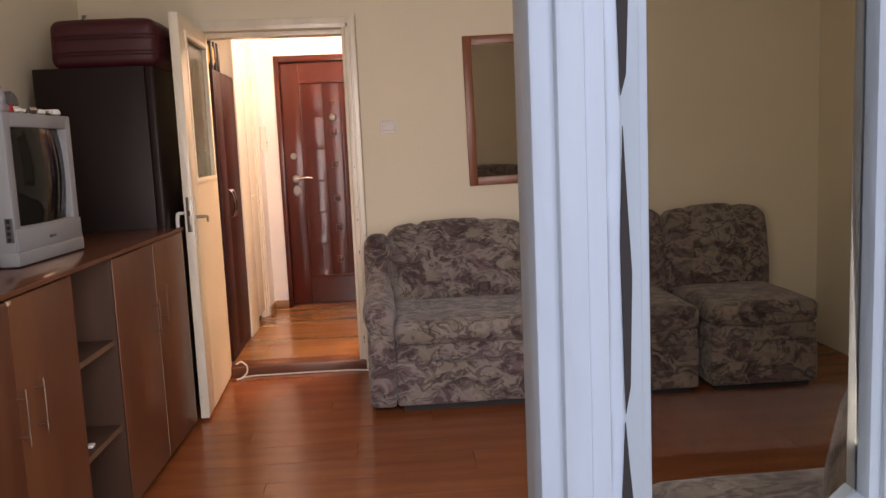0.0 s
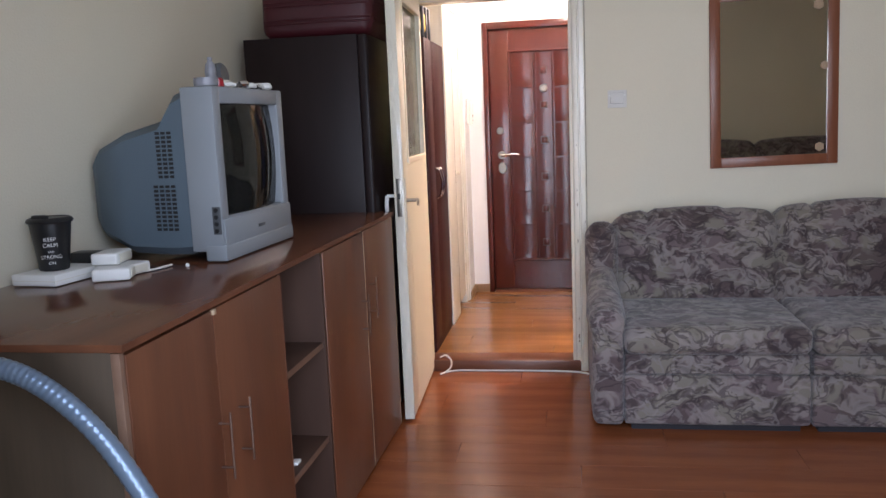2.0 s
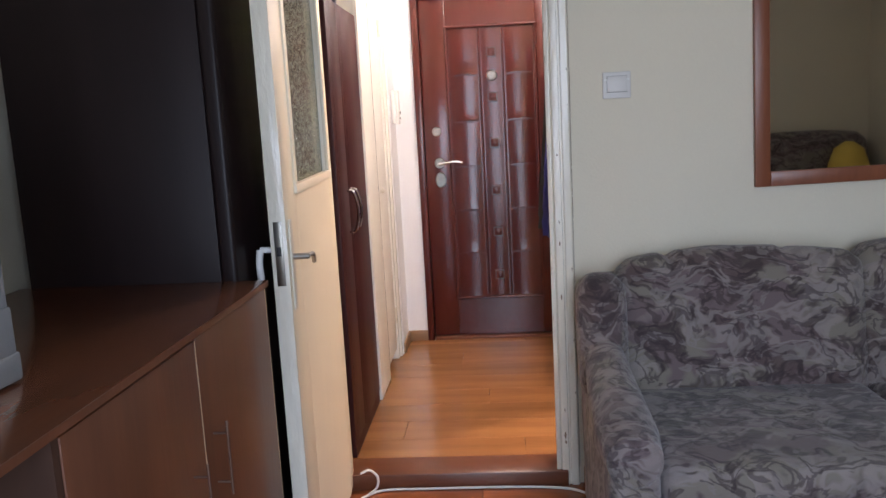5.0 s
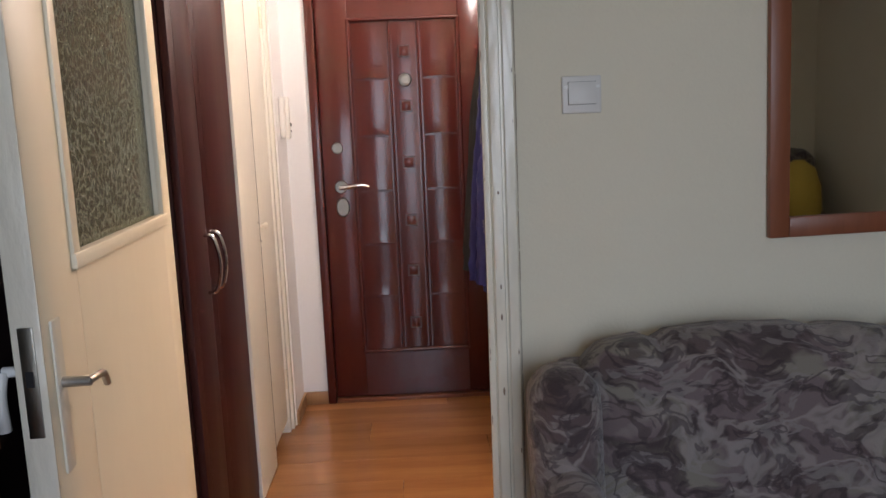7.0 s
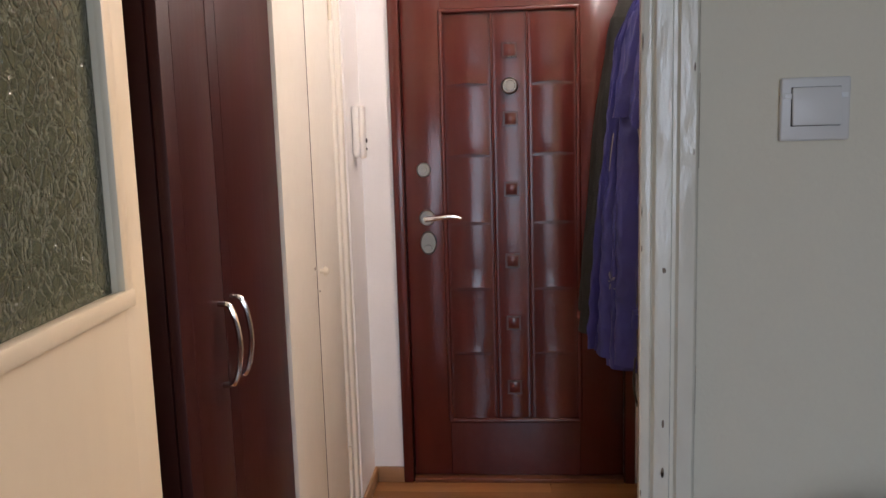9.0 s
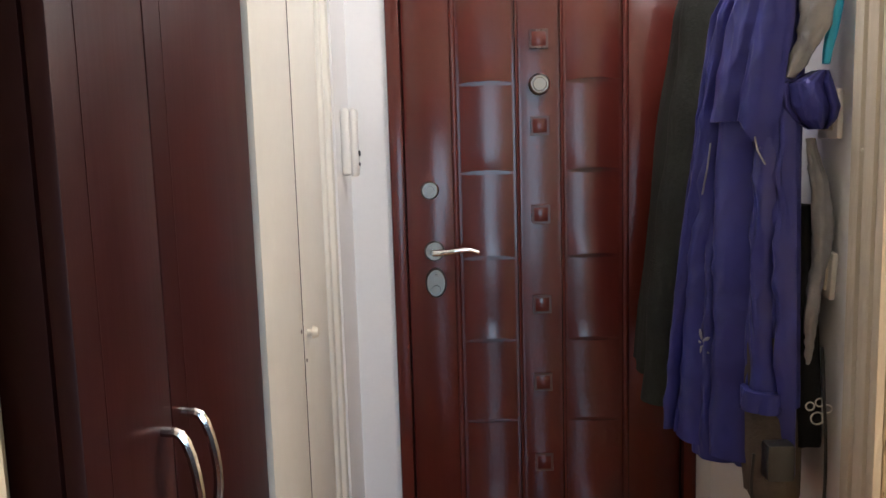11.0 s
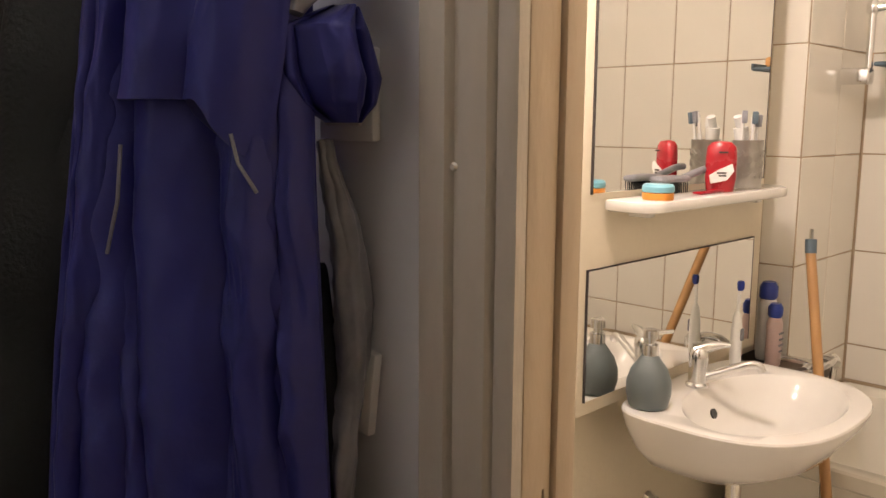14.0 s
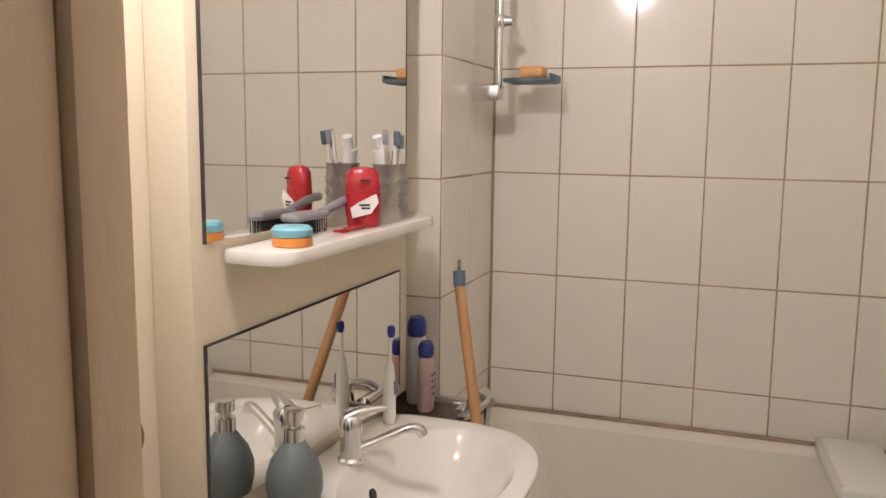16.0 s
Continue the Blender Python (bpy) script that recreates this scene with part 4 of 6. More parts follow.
    # pale block puts a tiny highlight at the door corner
    part("hinge_cap", tr(box(X1 - 0.005, X1 + 0.006, 2.508, 2.522, 0.898, 0.910, 0.002)), "edge_light", t, "pale corner block painted as a tiny highlight")
    return t


sideboard()

wb = thing("wardrobe", (-1.5, 4.5, 0), "tall dark wenge wardrobe standing beside the sideboard", "wardrobe")
part("side_panel", box(-1.80, -1.325, 4.183, 4.203, 0.0, 1.648, 0.001), "wardrobe", wb)
part("front_stile", box(-1.325, -1.285, 4.183, 4.60, 0.0, 1.648, 0.010, 3), "wardrobe", wb, "rounded glossy front edge")
part("door", box(-1.322, -1.300, 4.60, 4.85, 0.03, 1.645, 0.003), "wardrobe", wb)
part("carcass", box(-1.765, -1.328, 4.203, 4.85, 0.0, 1.630), "wardrobe", wb)
part("top_panel", box(-1.77, -1.326, 4.203, 4.85, 1.630, 1.648, 0.001), "wardrobe", wb)

sc = thing("suitcase", (-1.48, 4.45, 1.648), "dark red soft suitcase lying on the wardrobe", "suitcase")
bm = cushion(-1.72, -1.27, 4.20, 4.80, 1.650, 1.855, 0.012, 0.035, seed=3)
body = part("shell", bm, "redbag", sc)
for z in (1.70, 1.715, 1.77, 1.785):
    bm = tube(spline([(-1.262, 4.24, z), (-1.245, 4.4, z), (-1.245, 4.6, z), (-1.262, 4.78, z)], 10), 0.004, 6)
    tube(spline([(-1.27, 4.20, z), (-1.4, 4.178, z), (-1.6, 4.178, z), (-1.71, 4.20, z)], 10), 0.004, 6, bm=bm)
    part("piping", bm, "redbag", body)
part("logo_badge", box(-1.555, -1.535, 4.146, 4.152, 1.845, 1.865, 0.002), "steel", body)


def television():
    t = thing("television", (-1.58, 3.21, 0.935), "old silver grey picture-tube television on the sideboard", "television")
    y0, y1, z0, z1 = 2.975, 3.445, 0.962, 1.405

    def tr(bm):
        return turned(bm, (-1.40, 3.2, 0), "Z", -3.0)
    f = 0.045
    # front shell: a ring round the tube
    part("shell_side", tr(box(-1.50, -1.405, y0, y0 + f, z0, z1, 0.006)), "silver", t)
    part("shell_side", tr(box(-1.50, -1.405, y1 - f, y1, z0, z1, 0.006)), "silver", t)
    part("shell_top", tr(box(-1.50, -1.4055, y0 + f - 0.01, y1 - f + 0.01, z1 - f, z1 - 0.0005, 0.004)), "silver", t)
    part("shell_chin", tr(box(-1.50, -1.4055, y0 + f - 0.01, y1 - f + 0.01, z0 + 0.0005, z0 + 0.092, 0.004)), "silver", t)
    part("front_bezel", tr(box(-1.4055, -1.399, y0 + 0.004, y1 - 0.004, z0 + 0.004, z0 + 0.088, 0.003)), "silver", t)
    part("foot", tr(box(-1.46, -1.397, y0 - 0.002, y1 + 0.002, 0.936, 0.980, 0.005)), "silver", t, "silver plinth")
    vs, fs, n = [], [], 12
    for j in range(n + 1):
        for i in range(n + 1):
            u, w = 2 * i / n - 1, 2 * j / n - 1
            vs.append((-1.398 - 0.024 * u * u - 0.014 * w * w, (y0 + y1) / 2 + u * 0.192, 1.206 + w * 0.158))
    for j in range(n):
        for i in range(n):
            a = j * (n + 1) + i
            fs.append((a, a + 1, a + n + 2, a + n + 1))
    bm = sheet_of("s", vs, fs)
    bmesh.ops.solidify(bm, geom=bm.faces, thickness=0.004)
    part("screen", tr(smooth_all(bm)), "screen", t, "dark convex picture tube, switched off")
    # rear shell: tapers in steps to the neck
    rings = [(-1.50, y0 + 0.006, y1 - 0.006, 0.955, 1.398), (-1.535, y0 + 0.012, y1 - 0.012, 0.952, 1.385), (-1.585, y0 + 0.02, y1 - 0.02, 0.950, 1.318),
             (-1.70, y0 + 0.03, y1 - 0.03, 0.955, 1.290), (-1.80, y0 + 0.05, y1 - 0.05, 1.00, 1.248), (-1.826, y0 + 0.07, y1 - 0.07, 1.03, 1.225)]
    bm = bmesh.new()
    loops = []
    for x, a, b, c, d in rings:
        k = 0.022
        loops.append([bm.verts.new((x, y, z)) for y, z in ((a + k, c), (b - k, c), (b, c + k), (b, d - k), (b - k, d), (a + k, d), (a, d - k), (a, c + k))])
    for p, q in zip(loops, loops[1:]):
        for i in range(8):
            bm.faces.new((p[i], p[(i + 1) % 8], q[(i + 1) % 8], q[i]))
    bm.faces.new(loops[0])
    bm.faces.new(loops[-1])
    shell = part("rear_shell", tr(bm), "tvback", t, "darker grey tapering back")
    for bz, cols in ((1.165, (0, 1, 2)), (1.020, (0, 1, 2, 3))):
        for c in cols:
            for k in range(11):
                x = -1.548 - 0.019 * c
                z = bz + 0.0118 * k
                y = y0 + 0.013 + (0.16 * (-1.535 - x) if x > -1.585 else 0.008 + (-1.585 - x) * 0.087)
                o = part("vent_slot", tr(box(x - 0.0065, x + 0.0065, y - 0.0022, y + 0.004, z, z + 0.0072)), "black", shell)
    j = part("socket_panel", tr(box(-1.432, -1.408, y0 - 0.002, y0 + 0.001, 1.01, 1.085, 0.001)), "tvtrim", t)
    for k in range(4):
        part("socket", tr(disc((-1.42, y0 - 0.002, 1.020 + 0.0185 * k), (0, -1, 0), 0.0062, 0.003, 14)), "black", j)
    part("badge", tr(box(-1.3995, -1.3975, 3.19, 3.235, 1.003, 1.012, 0.0005)), "tvtrim", t, "small dark maker badge")
    return t


television()
# clutter on the television
t = thing("tape_roll", (-1.45, 3.02, 1.405), "shiny roll of clear tape on the television", "tape")
part("roll", lathe([(0.020, 0), (0.032, 0), (0.033, 0.012), (0.033, 0.022), (0.020, 0.022)], (-1.455, 3.03, 1.407)), "lining", t)
t = thing("clutter_bottle", (-1.50, 3.10, 1.405), "small glass bottle on the television", "bottle")
part("body", lathe([(0.012, 0), (0.015, 0.004), (0.0155, 0.050), (0.013, 0.064), (0.006, 0.073)], (-1.475, 3.11, 1.407)), "lining", t)
part("cap", lathe([(0.007, 0.0), (0.007, 0.008), (0.004, 0.010)], (-1.475, 3.11, 1.4805)), "lining", t)
bm = lathe([(0.030, 0), (0.036, 0.006), (0.036, 0.024), (0.028, 0.032)], (-1.485, 3.195, 1.444))
bmesh.ops.translate(bm, verts=bm.verts, vec=(0, 0, -0.016))
solo("dark_round_box", turned(bm, (-1.485, 3.195, 1.444), "Y", 84), "tvtrim", "dark round box standing on its edge", "box")
t = thing("red_pot", (-1.445, 3.09, 1.407), "small red plastic pot on the television", "pot")
part("pot_body", lathe([(0.014, 0), (0.015, 0.003), (0.013, 0.02), (0.008, 0.024)], (-1.445, 3.09, 1.407)), "red", t)
rnd = random.Random(9)
for k in range(11):
    x, y = -1.46 + 0.045 * rnd.random(), 3.11 + 0.028 * k + 0.008 * rnd.random()
    m = ("white", "yellowed", "greycloth", "chrome", "white")[k % 5]
    r = 0.005 + 0.006 * rnd.random()
    bm = tube(spline([(x, y, 1.407 + r), (x + 0.012, y + 0.018, 1.409 + r), (x + 0.02 * rnd.random(), y + 0.034, 1.407 + r)], 6), r, 8)
    solo("small_odd_bit", bm, m, "small screw or clip lying on the television", "clutter", "odds and ends on the television")
t = thing("white_pot", (-1.43, 3.40, 1.407), "tiny white tub with a green band", "tub")
part("pot", lathe([(0.018, 0), (0.02, 0.003), (0.02, 0.018), (0.017, 0.021)], (-1.43, 3.40, 1.407)), "white", t)

# cup, box and adapters beside the television
t = thing("white_box", (-1.76, 2.75, 0.933), "flat white router box on the sideboard", "box")
part("case", turned(box(-1.825, -1.695, 2.665, 2.835, 0.934, 0.962, 0.004), (-1.76, 2.75, 0), "Z", -8), "white", t)
part("seam", turned(box(-1.8255, -1.6945, 2.6645, 2.8355, 0.946, 0.9475), (-1.76, 2.75, 0), "Z", -8), "yellowed", t)
cup = thing("travel_cup", (-1.765, 2.745, 0.962), "black plastic cup with a lid and white slogan", "cup")
part("body", smooth_all(lathe([(0.033, 0.0), (0.035, 0.003), (0.049, 0.118)], (-1.765, 2.745, 0.9625), 32)), "black", cup)
part("lid", smooth_all(lathe([(0.053, 0.0), (0.055, 0.004), (0.052, 0.010), (0.046, 0.013), (0.044, 0.011)], (-1.765, 2.745, 1.0805), 32)), "black", cup)
part("spout", box(-1.785, -1.745, 2.700, 2.716, 1.089, 1.102, 0.004), "black", cup)
for k, (txt, s) in enumerate((("KEEP", 0.013), ("CALM", 0.013), ("AND", 0.007), ("STRONG", 0.012), ("ON", 0.010))):
    z = 1.038 - 0.0145 * k
    r = 0.035 + (z - 0.9655) * 0.1217 + 0.0006
    a = radians(-62)
    m = Matrix.Translation((-1.765 + r * math.cos(a), 2.745 + r * math.sin(a), z)) @ Matrix.Rotation(a + radians(90), 4, "Z") @ Matrix.Rotation(radians(90), 4, "X")
    writing(txt, m, s, "white", cup, "white slogan lettering")
for k, (x, y, z, dx, dy, dz, rot) in enumerate(((-1.615, 2.755, 0.934, 0.045, 0.036, 0.030, 20), (-1.64, 2.83, 0.934, 0.06, 0.045, 0.028, -12), (-1.66, 2.83, 0.963, 0.034, 0.05, 0.030, 8))):
    t = thing("power_adapter", (x, y, z), "white plastic power adapter lying on the sideboard", "adapter", "power adapters")
    part("case", turned(box(x - dx, x + dx, y - dy, y + dy, z, z + dz, 0.006, 3), (x, y, z), "Z", rot), "white", t)
    part("plug_face", turned(box(x + dx, x + dx + 0.003, y - dy * 0.7, y + dy * 0.7, z + 0.004, z + dz - 0.004, 0.001), (x, y, z), "Z", rot), "yellowed", t)
solo("black_adapter", box(-1.80, -1.72, 2.86, 2.91, 0.934, 0.985, 0.006), "black", "black power adapter behind the television", "adapter")
solo("white_cable", tube(spline([(-1.70, 2.86, 0.939), (-1.68, 2.80, 0.938), (-1.63, 2.79, 0.937), (-1.57, 2.86, 0.937), (-1.55, 2.93, 0.938)], 24), 0.003, 6), "cable", "thin white cable on the sideboard", "cable")
solo("white_crumb", lathe([(0.004, 0), (0.006, 0.004), (0.003, 0.009)], (-1.50, 2.92, 0.933), 10), "white", "small white plastic bit on the sideboard", "clutter")
solo("dark_jar", lathe([(0.03, 0), (0.032, 0.005), (0.032, 0.06), (0.022, 0.075), (0.022, 0.085)], (-1.36, 3.08, 0.336)), "tvtrim", "dark little jar on the open shelf", "jar")
solo("white_slip", box(-1.29, -1.27, 3.02, 3.05, 0.336, 0.345, 0.001), "white", "scrap of white paper on the shelf", "paper")
# red paper tulip and white rolls at the sideboard's end
t = thing("red_paper_flower", (-1.80, 2.53, 0.933), "red paper tulip standing against the wall", "flower")
part("bloom", smooth_all(lathe([(0.006, 0), (0.03, 0.02), (0.04, 0.05), (0.032, 0.085), (0.036, 0.11)], (-1.825, 2.495, 1.115), 16)), "red", t)
part("stem", tube([(-1.84, 2.495, 0.933), (-1.825, 2.495, 1.13)], 0.004, 8), "tvtrim", t)
for k in range(3):
    solo("white_paper_roll", tube(spline([(-1.84, 2.36 + 0.025 * k, 0.985), (-1.79, 2.385 + 0.025 * k, 0.975), (-1.735, 2.40 + 0.025 * k, 0.947)], 10), 0.012, 12), "white", "rolled white paper on the sideboard", "paper roll", "paper rolls")


# ---- sofas ----
def seat_block(t, x0, x1, front, zf=0.03):
    part("base_panel", cushion(x0, x1, front, front + 0.62, zf, 0.236, 0.006, 0.012, seed=x0), "sofa", t)
    part("seat_band", cushion(x0 + 0.004, x1 - 0.004, front + 0.004, front + 0.60, 0.238, 0.322, 0.004, 0.012, seed=x0 + 5), "sofa", t)
    part("seat_cushion", cushion(x0 + 0.003, x1 - 0.003, front - 0.02, front + 0.60, 0.324, 0.434, 0.009, 0.032, seed=x0 + 2), "sofa", t)
    # plinth coloured as dark as the shade beneath the seat
    part("plinth", box(x0 + 0.03, x1 - 0.03, front + 0.03, front + 0.60, 0.0, 0.03), "sofa_dark", t, "recessed plinth with its shade in the colour")


def back_cushion(t, x0, x1, y, ztop, z0=0.36, lean=9, arch=0.016):
    """A padded back with two stitched channels that nip the top edge."""
    bm = cushion(x0, x1, y, y + 0.17, z0, ztop, 0.026, 0.045, cuts=17, seed=x0 * 3)
    for v in bm.verts:
        u = 2 * (v.co.x - x0) / (x1 - x0) - 1
        k = max(0.0, (v.co.z - z0) / (ztop - z0))
        v.co.z += k ** 4 * arch * (1 - u * u) - arch * 0.7 * k ** 4
        for seam in (-0.58, 0.42):
            g = math.exp(-((u - seam - 0.03 * math.sin(3 * k)) / 0.05) ** 2)
            v.co.z -= 0.013 * g * k ** 6
            if v.co.y < y + 0.08:
                v.co.y += 0.013 * g
    turned(bm, ((x0 + x1) / 2, y, z0), "X", -lean)
    return part("back_cushion", bm, "sofa", t)


def corner_sofa():
    t = thing("sofa", (0.4, 4.6, 0), "two-seat sofa in mauve grey patterned velour", "sofa")
    F = 4.19
    seat_block(t, -0.288, 0.434, F)
    seat_block(t, 0.442, 1.168, F)
    back_cushion(t, -0.285, 0.436, 4.735, 0.835)
    back_cushion(t, 0.446, 1.200, 4.735, 0.852)
    part("back_frame", cushion(-0.35, 1.18, 4.86, 4.985, 0.06, 0.76, 0.005, 0.03), "sofa", t)
    # arm: upright panel, rolled top and a wing up to the back
    arm = part("armrest", cushion(-0.412, -0.292, F - 0.015, 4.86, 0.03, 0.44, 0.010, 0.022, seed=5), "sofa", t)
    bm = tube([(-0.355, F - 0.02, 0.452), (-0.355, F + 0.1, 0.462), (-0.355, 4.5, 0.485), (-0.36, 4.72, 0.55)], 0.07, 24, radii=[0.068, 0.080, 0.074, 0.06])
    for v in bm.verts:
        v.co += 0.004 * noise.noise_vector(v.co * 9)
    part("arm_roll", smooth_all(bm), "sofa", arm)
    bm = tube([(-0.355, F - 0.021, 0.452), (-0.355, F - 0.031, 0.452), (-0.355, F - 0.034, 0.452)], 0.05, 24, radii=[0.068, 0.058, 0.030])
    part("arm_cap", smooth_all(bm), "sofa", arm)
    part("wing", turned(cushion(-0.418, -0.288, 4.67, 4.86, 0.42, 0.80, 0.012, 0.05, seed=8), (-0.35, 4.67, 0.42), "X", -10), "sofa", arm)
    return t


corner_sofa()
t = thing("sofa_module", (1.5, 4.6, 0), "single armless sofa seat in patterned velour", "sofa")
seat_block(t, 1.235, 1.76, 4.19)
back_cushion(t, 1.225, 1.775, 4.72, 0.848)
part("back_frame", cushion(1.24, 1.76, 4.86, 4.985, 0.06, 0.76, 0.005, 0.03), "sofa", t)

t = thing("armchair_bed", (1.2, 1.7, 0), "second patterned velour sofa against the window wall", "sofa")
part("base_panel", cushion(0.20, 2.12, 1.45, 2.20, 0.03, 0.30, 0.008, 0.018), "sofa", t)
# same painted shade below this base
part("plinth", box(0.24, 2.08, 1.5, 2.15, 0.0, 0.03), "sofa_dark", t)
for a, b in ((0.24, 1.16), (1.17, 2.10)):
    part("seat_cushion", cushion(a, b, 1.42, 2.20, 0.303, 0.47, 0.02, 0.05, seed=a), "sofa", t)
    part("back_cushion", turned(cushion(a, b, 1.20, 1.42, 0.40, 1.0, 0.045, 0.06, seed=b), (a, 1.42, 0.4), "X", 7), "sofa", t)
arm = part("armrest", cushion(0.06, 0.225, 1.25, 2.19, 0.03, 0.48, 0.01, 0.03), "sofa", t)
bm = tube([(0.13, 1.25, 0.50), (0.13, 1.7, 0.50), (0.125, 2.14, 0.50), (0.125, 2.235, 0.50)], 0.075, 22, radii=[0.07, 0.076, 0.080, 0.074])
part("arm_roll", smooth_all(bm), "armbrown", arm, "plain brown rolled top")
bm = tube(spline([(0.125 + 0.068 * math.cos(w), 2.215, 0.50 + 0.068 * math.sin(w)) for w in [math.pi * (1.15 - 1.3 * k / 12) for k in range(13)]], 30), 0.016, 10)
part("pleated_rim", smooth_all(bm), "sofa", arm, "gathered patterned rim")
bm = bmesh.new()
tube(spline([(0.125 + 0.079 * math.cos(w), 2.228, 0.50 + 0.079 * math.sin(w)) for w in [math.pi * (1.15 - 1.3 * k / 12) for k in range(13)]], 30), 0.006, 8, bm=bm)
part("arm_piping", bm, "edging", arm, "brown piped scroll edge")
t = thing("yellow_plush_cushion", (1.89, 1.5, 0.47), "plain round yellow plush cushion on the sofa", "cushion")
part("cover", smooth_all(lathe([(0.02, 0), (0.10, 0.02), (0.15, 0.12), (0.14, 0.28), (0.10, 0.40), (0.03, 0.45)], (1.88, 1.58, 0.50), 24)), "yellow", t)

# ---- mirror and switch on the wall ----
mir = thing("wall_mirror", (0.45, YA - 0.02, 1.0), "rectangular mirror in a cherry wood frame", "mirror")
MX0, MX1, MZ0, MZ1, W = 0.170, 0.745, 1.015, 1.835, 0.048


def mirror_tilt(bm):
    return turned(bm, ((MX0 + MX1) / 2, YA, 1.42), "Y", -0.9)


for n, b in (("frame_left", (MX0, MX0 + W, MZ0, MZ1)), ("frame_right", (MX1 - W, MX1, MZ0, MZ1)), ("frame_top", (MX0 + W, MX1 - W, MZ1 - W, MZ1)), ("frame_bottom", (MX0 + W, MX1 - W, MZ0, MZ0 + W))):
    bm = box(b[0], b[1], YA - 0.022, YA - 0.002, b[2], b[3], 0.003)
    part("frame_rail", mirror_tilt(bm), "frame", mir)
part("glass", mirror_tilt(box(MX0 + W - 0.004, MX1 - W + 0.004, YA - 0.012, YA - 0.006, MZ0 + W - 0.004, MZ1 - W + 0.004)), "mirror", mir)
for x, z, s in ((0.655, 1.745, 0.024), (0.685, 1.47, 0.020), (0.665, 1.095, 0.022)):
    bm = disc((x, YA - 0.0122, z), (0, -1, 0), s, 0.0012, 6)
    disc((x, YA - 0.0134, z), (0, -1, 0), s * 0.55, 0.0012, 12, bm=bm)
    part("sticker", mirror_tilt(bm), "edge_light", mir, "small floral sticker")


def rocker_switch(place, w, h, label):
    """A switch plate on a wall that faces -y."""
    x, y, z = place
    t = thing("light_switch", place, label, "switch")
    part("plate", box(x - w / 2, x + w / 2, y - 0.011, y - 0.0005, z - h / 2, z + h / 2, 0.003, 3), "switchgrey", t)
    part("inner_frame", box(x - w * 0.357, x + w * 0.357, y - 0.0135, y - 0.0108, z - h * 0.268, z + h * 0.348, 0.001), "greycloth", t, "thin gap round the rocker")
    part("rocker", turned(box(x - w * 0.352, x + w * 0.352, y - 0.018, y - 0.0125, z - h * 0.26, z + h * 0.34, 0.002), (x, y - 0.013, z), "X", -3), "switchgrey", t)
    # corner nubs in whiter plastic, painting the highlights on the rocker frame
    for side in (-1, 1):
        part("clip", box(x + side * w * 0.405 - 0.005, x + side * w * 0.405 + 0.005, y - 0.0135, y - 0.0105, z + h * 0.17, z + h * 0.25, 0.001), "white", t)
    return t


rocker_switch((-0.2605, YA, 1.361), 0.090, 0.084, "white square rocker light switch on the wall")

# ---- vacuum hose beside the sideboard ----
hp = spline([(-1.72, 1.95, 0.06), (-1.73, 2.0, 0.45), (-1.70, 2.05, 0.76), (-1.60, 2.08, 0.89), (-1.47, 2.08, 0.918), (-1.36, 2.08, 0.885), (-1.255, 2.08, 0.79), (-1.16, 2.075, 0.635), (-1.105, 2.07, 0.48), (-1.08, 2.06, 0.25), (-1.10, 2.03, 0.05), (-1.18, 2.0, 0.024), (-1.35, 1.95, 0.024)], 520)
hose = thing("vacuum_hose", (-1.3, 1.5, 0), "ribbed blue grey vacuum cleaner hose", "hose")
part("ribbed_tube", smooth_all(tube(hp, 0.018, 14, radii=[0.0178 + 0.0007 * math.sin(i * 1.571) for i in range(520)])), "hose", hose)
vac = thing("vacuum_cleaner", (-1.6, 1.55, 0), "grey canister vacuum cleaner by the window wall", "vacuum cleaner")
part("canister", cushion(-1.80, -1.46, 1.40, 1.75, 0.03, 0.30, 0.03, 0.07), "tvtrim", vac)
for y in (1.42, 1.73):
    part("wheel", disc((-1.63, y, 0.06), (0, 1, 0), 0.06, 0.02, 20), "black", vac)
part("hose_socket", tube([(-1.66, 1.72, 0.15), (-1.70, 1.86, 0.10), (-1.72, 1.95, 0.06)], 0.024, 12), "black", vac)

# ---- cable along the threshold ----
solo("white_cable", tube(spline([(-1.17, 4.93, 0.005), (-1.10, 4.985, 0.006), (-0.95, 4.99, 0.006), (-0.75, 4.992, 0.006), (-0.55, 4.985, 0.006), (-0.45, 4.965, 0.006), (-0.40, 4.93, 0.006)], 50), 0.0045, 8), "cable", "white cable lying along the threshold", "cable")
solo("cable_loop", tube(spline([(-1.15, 4.95, 0.006), (-1.12, 4.96, 0.03), (-1.115, 4.955, 0.07), (-1.14, 4.945, 0.10), (-1.17, 4.94, 0.09)], 24), 0.0045, 8), "cable", "white cable loop by the door's foot", "cable")

# ---- hall ----
hw = thing("hall_wardrobe", (-1.45, 5.47, HALL), "narrow wine red wardrobe with two doors", "wardrobe")
part("carcass", box(-1.755, -1.245, 5.17, 5.800, HALL, 1.725, 0.001), "hallward", hw)
for a, b, h in ((5.172, 5.385, 5.352), (5.388, 5.798, 5.420)):
    d = part("door", box(-1.243, -1.223, a, b, HALL + 0.05, 1.722, 0.002), "hallward", hw)
    part("groove_bead", box(-1.2235, -1.2225, a + 0.05, a + 0.052, HALL + 0.06, 1.71), "hallward", d)
    bm = tube(spline([(-1.223, h, 0.875), (-1.198, h, 0.885), (-1.185, h, 0.955), (-1.198, h, 1.025), (-1.223, h, 1.035)], 16), 0.006, 8)
    part("bow_handle", smooth_all(bm), "chrome", d, "bowed chrome handle")
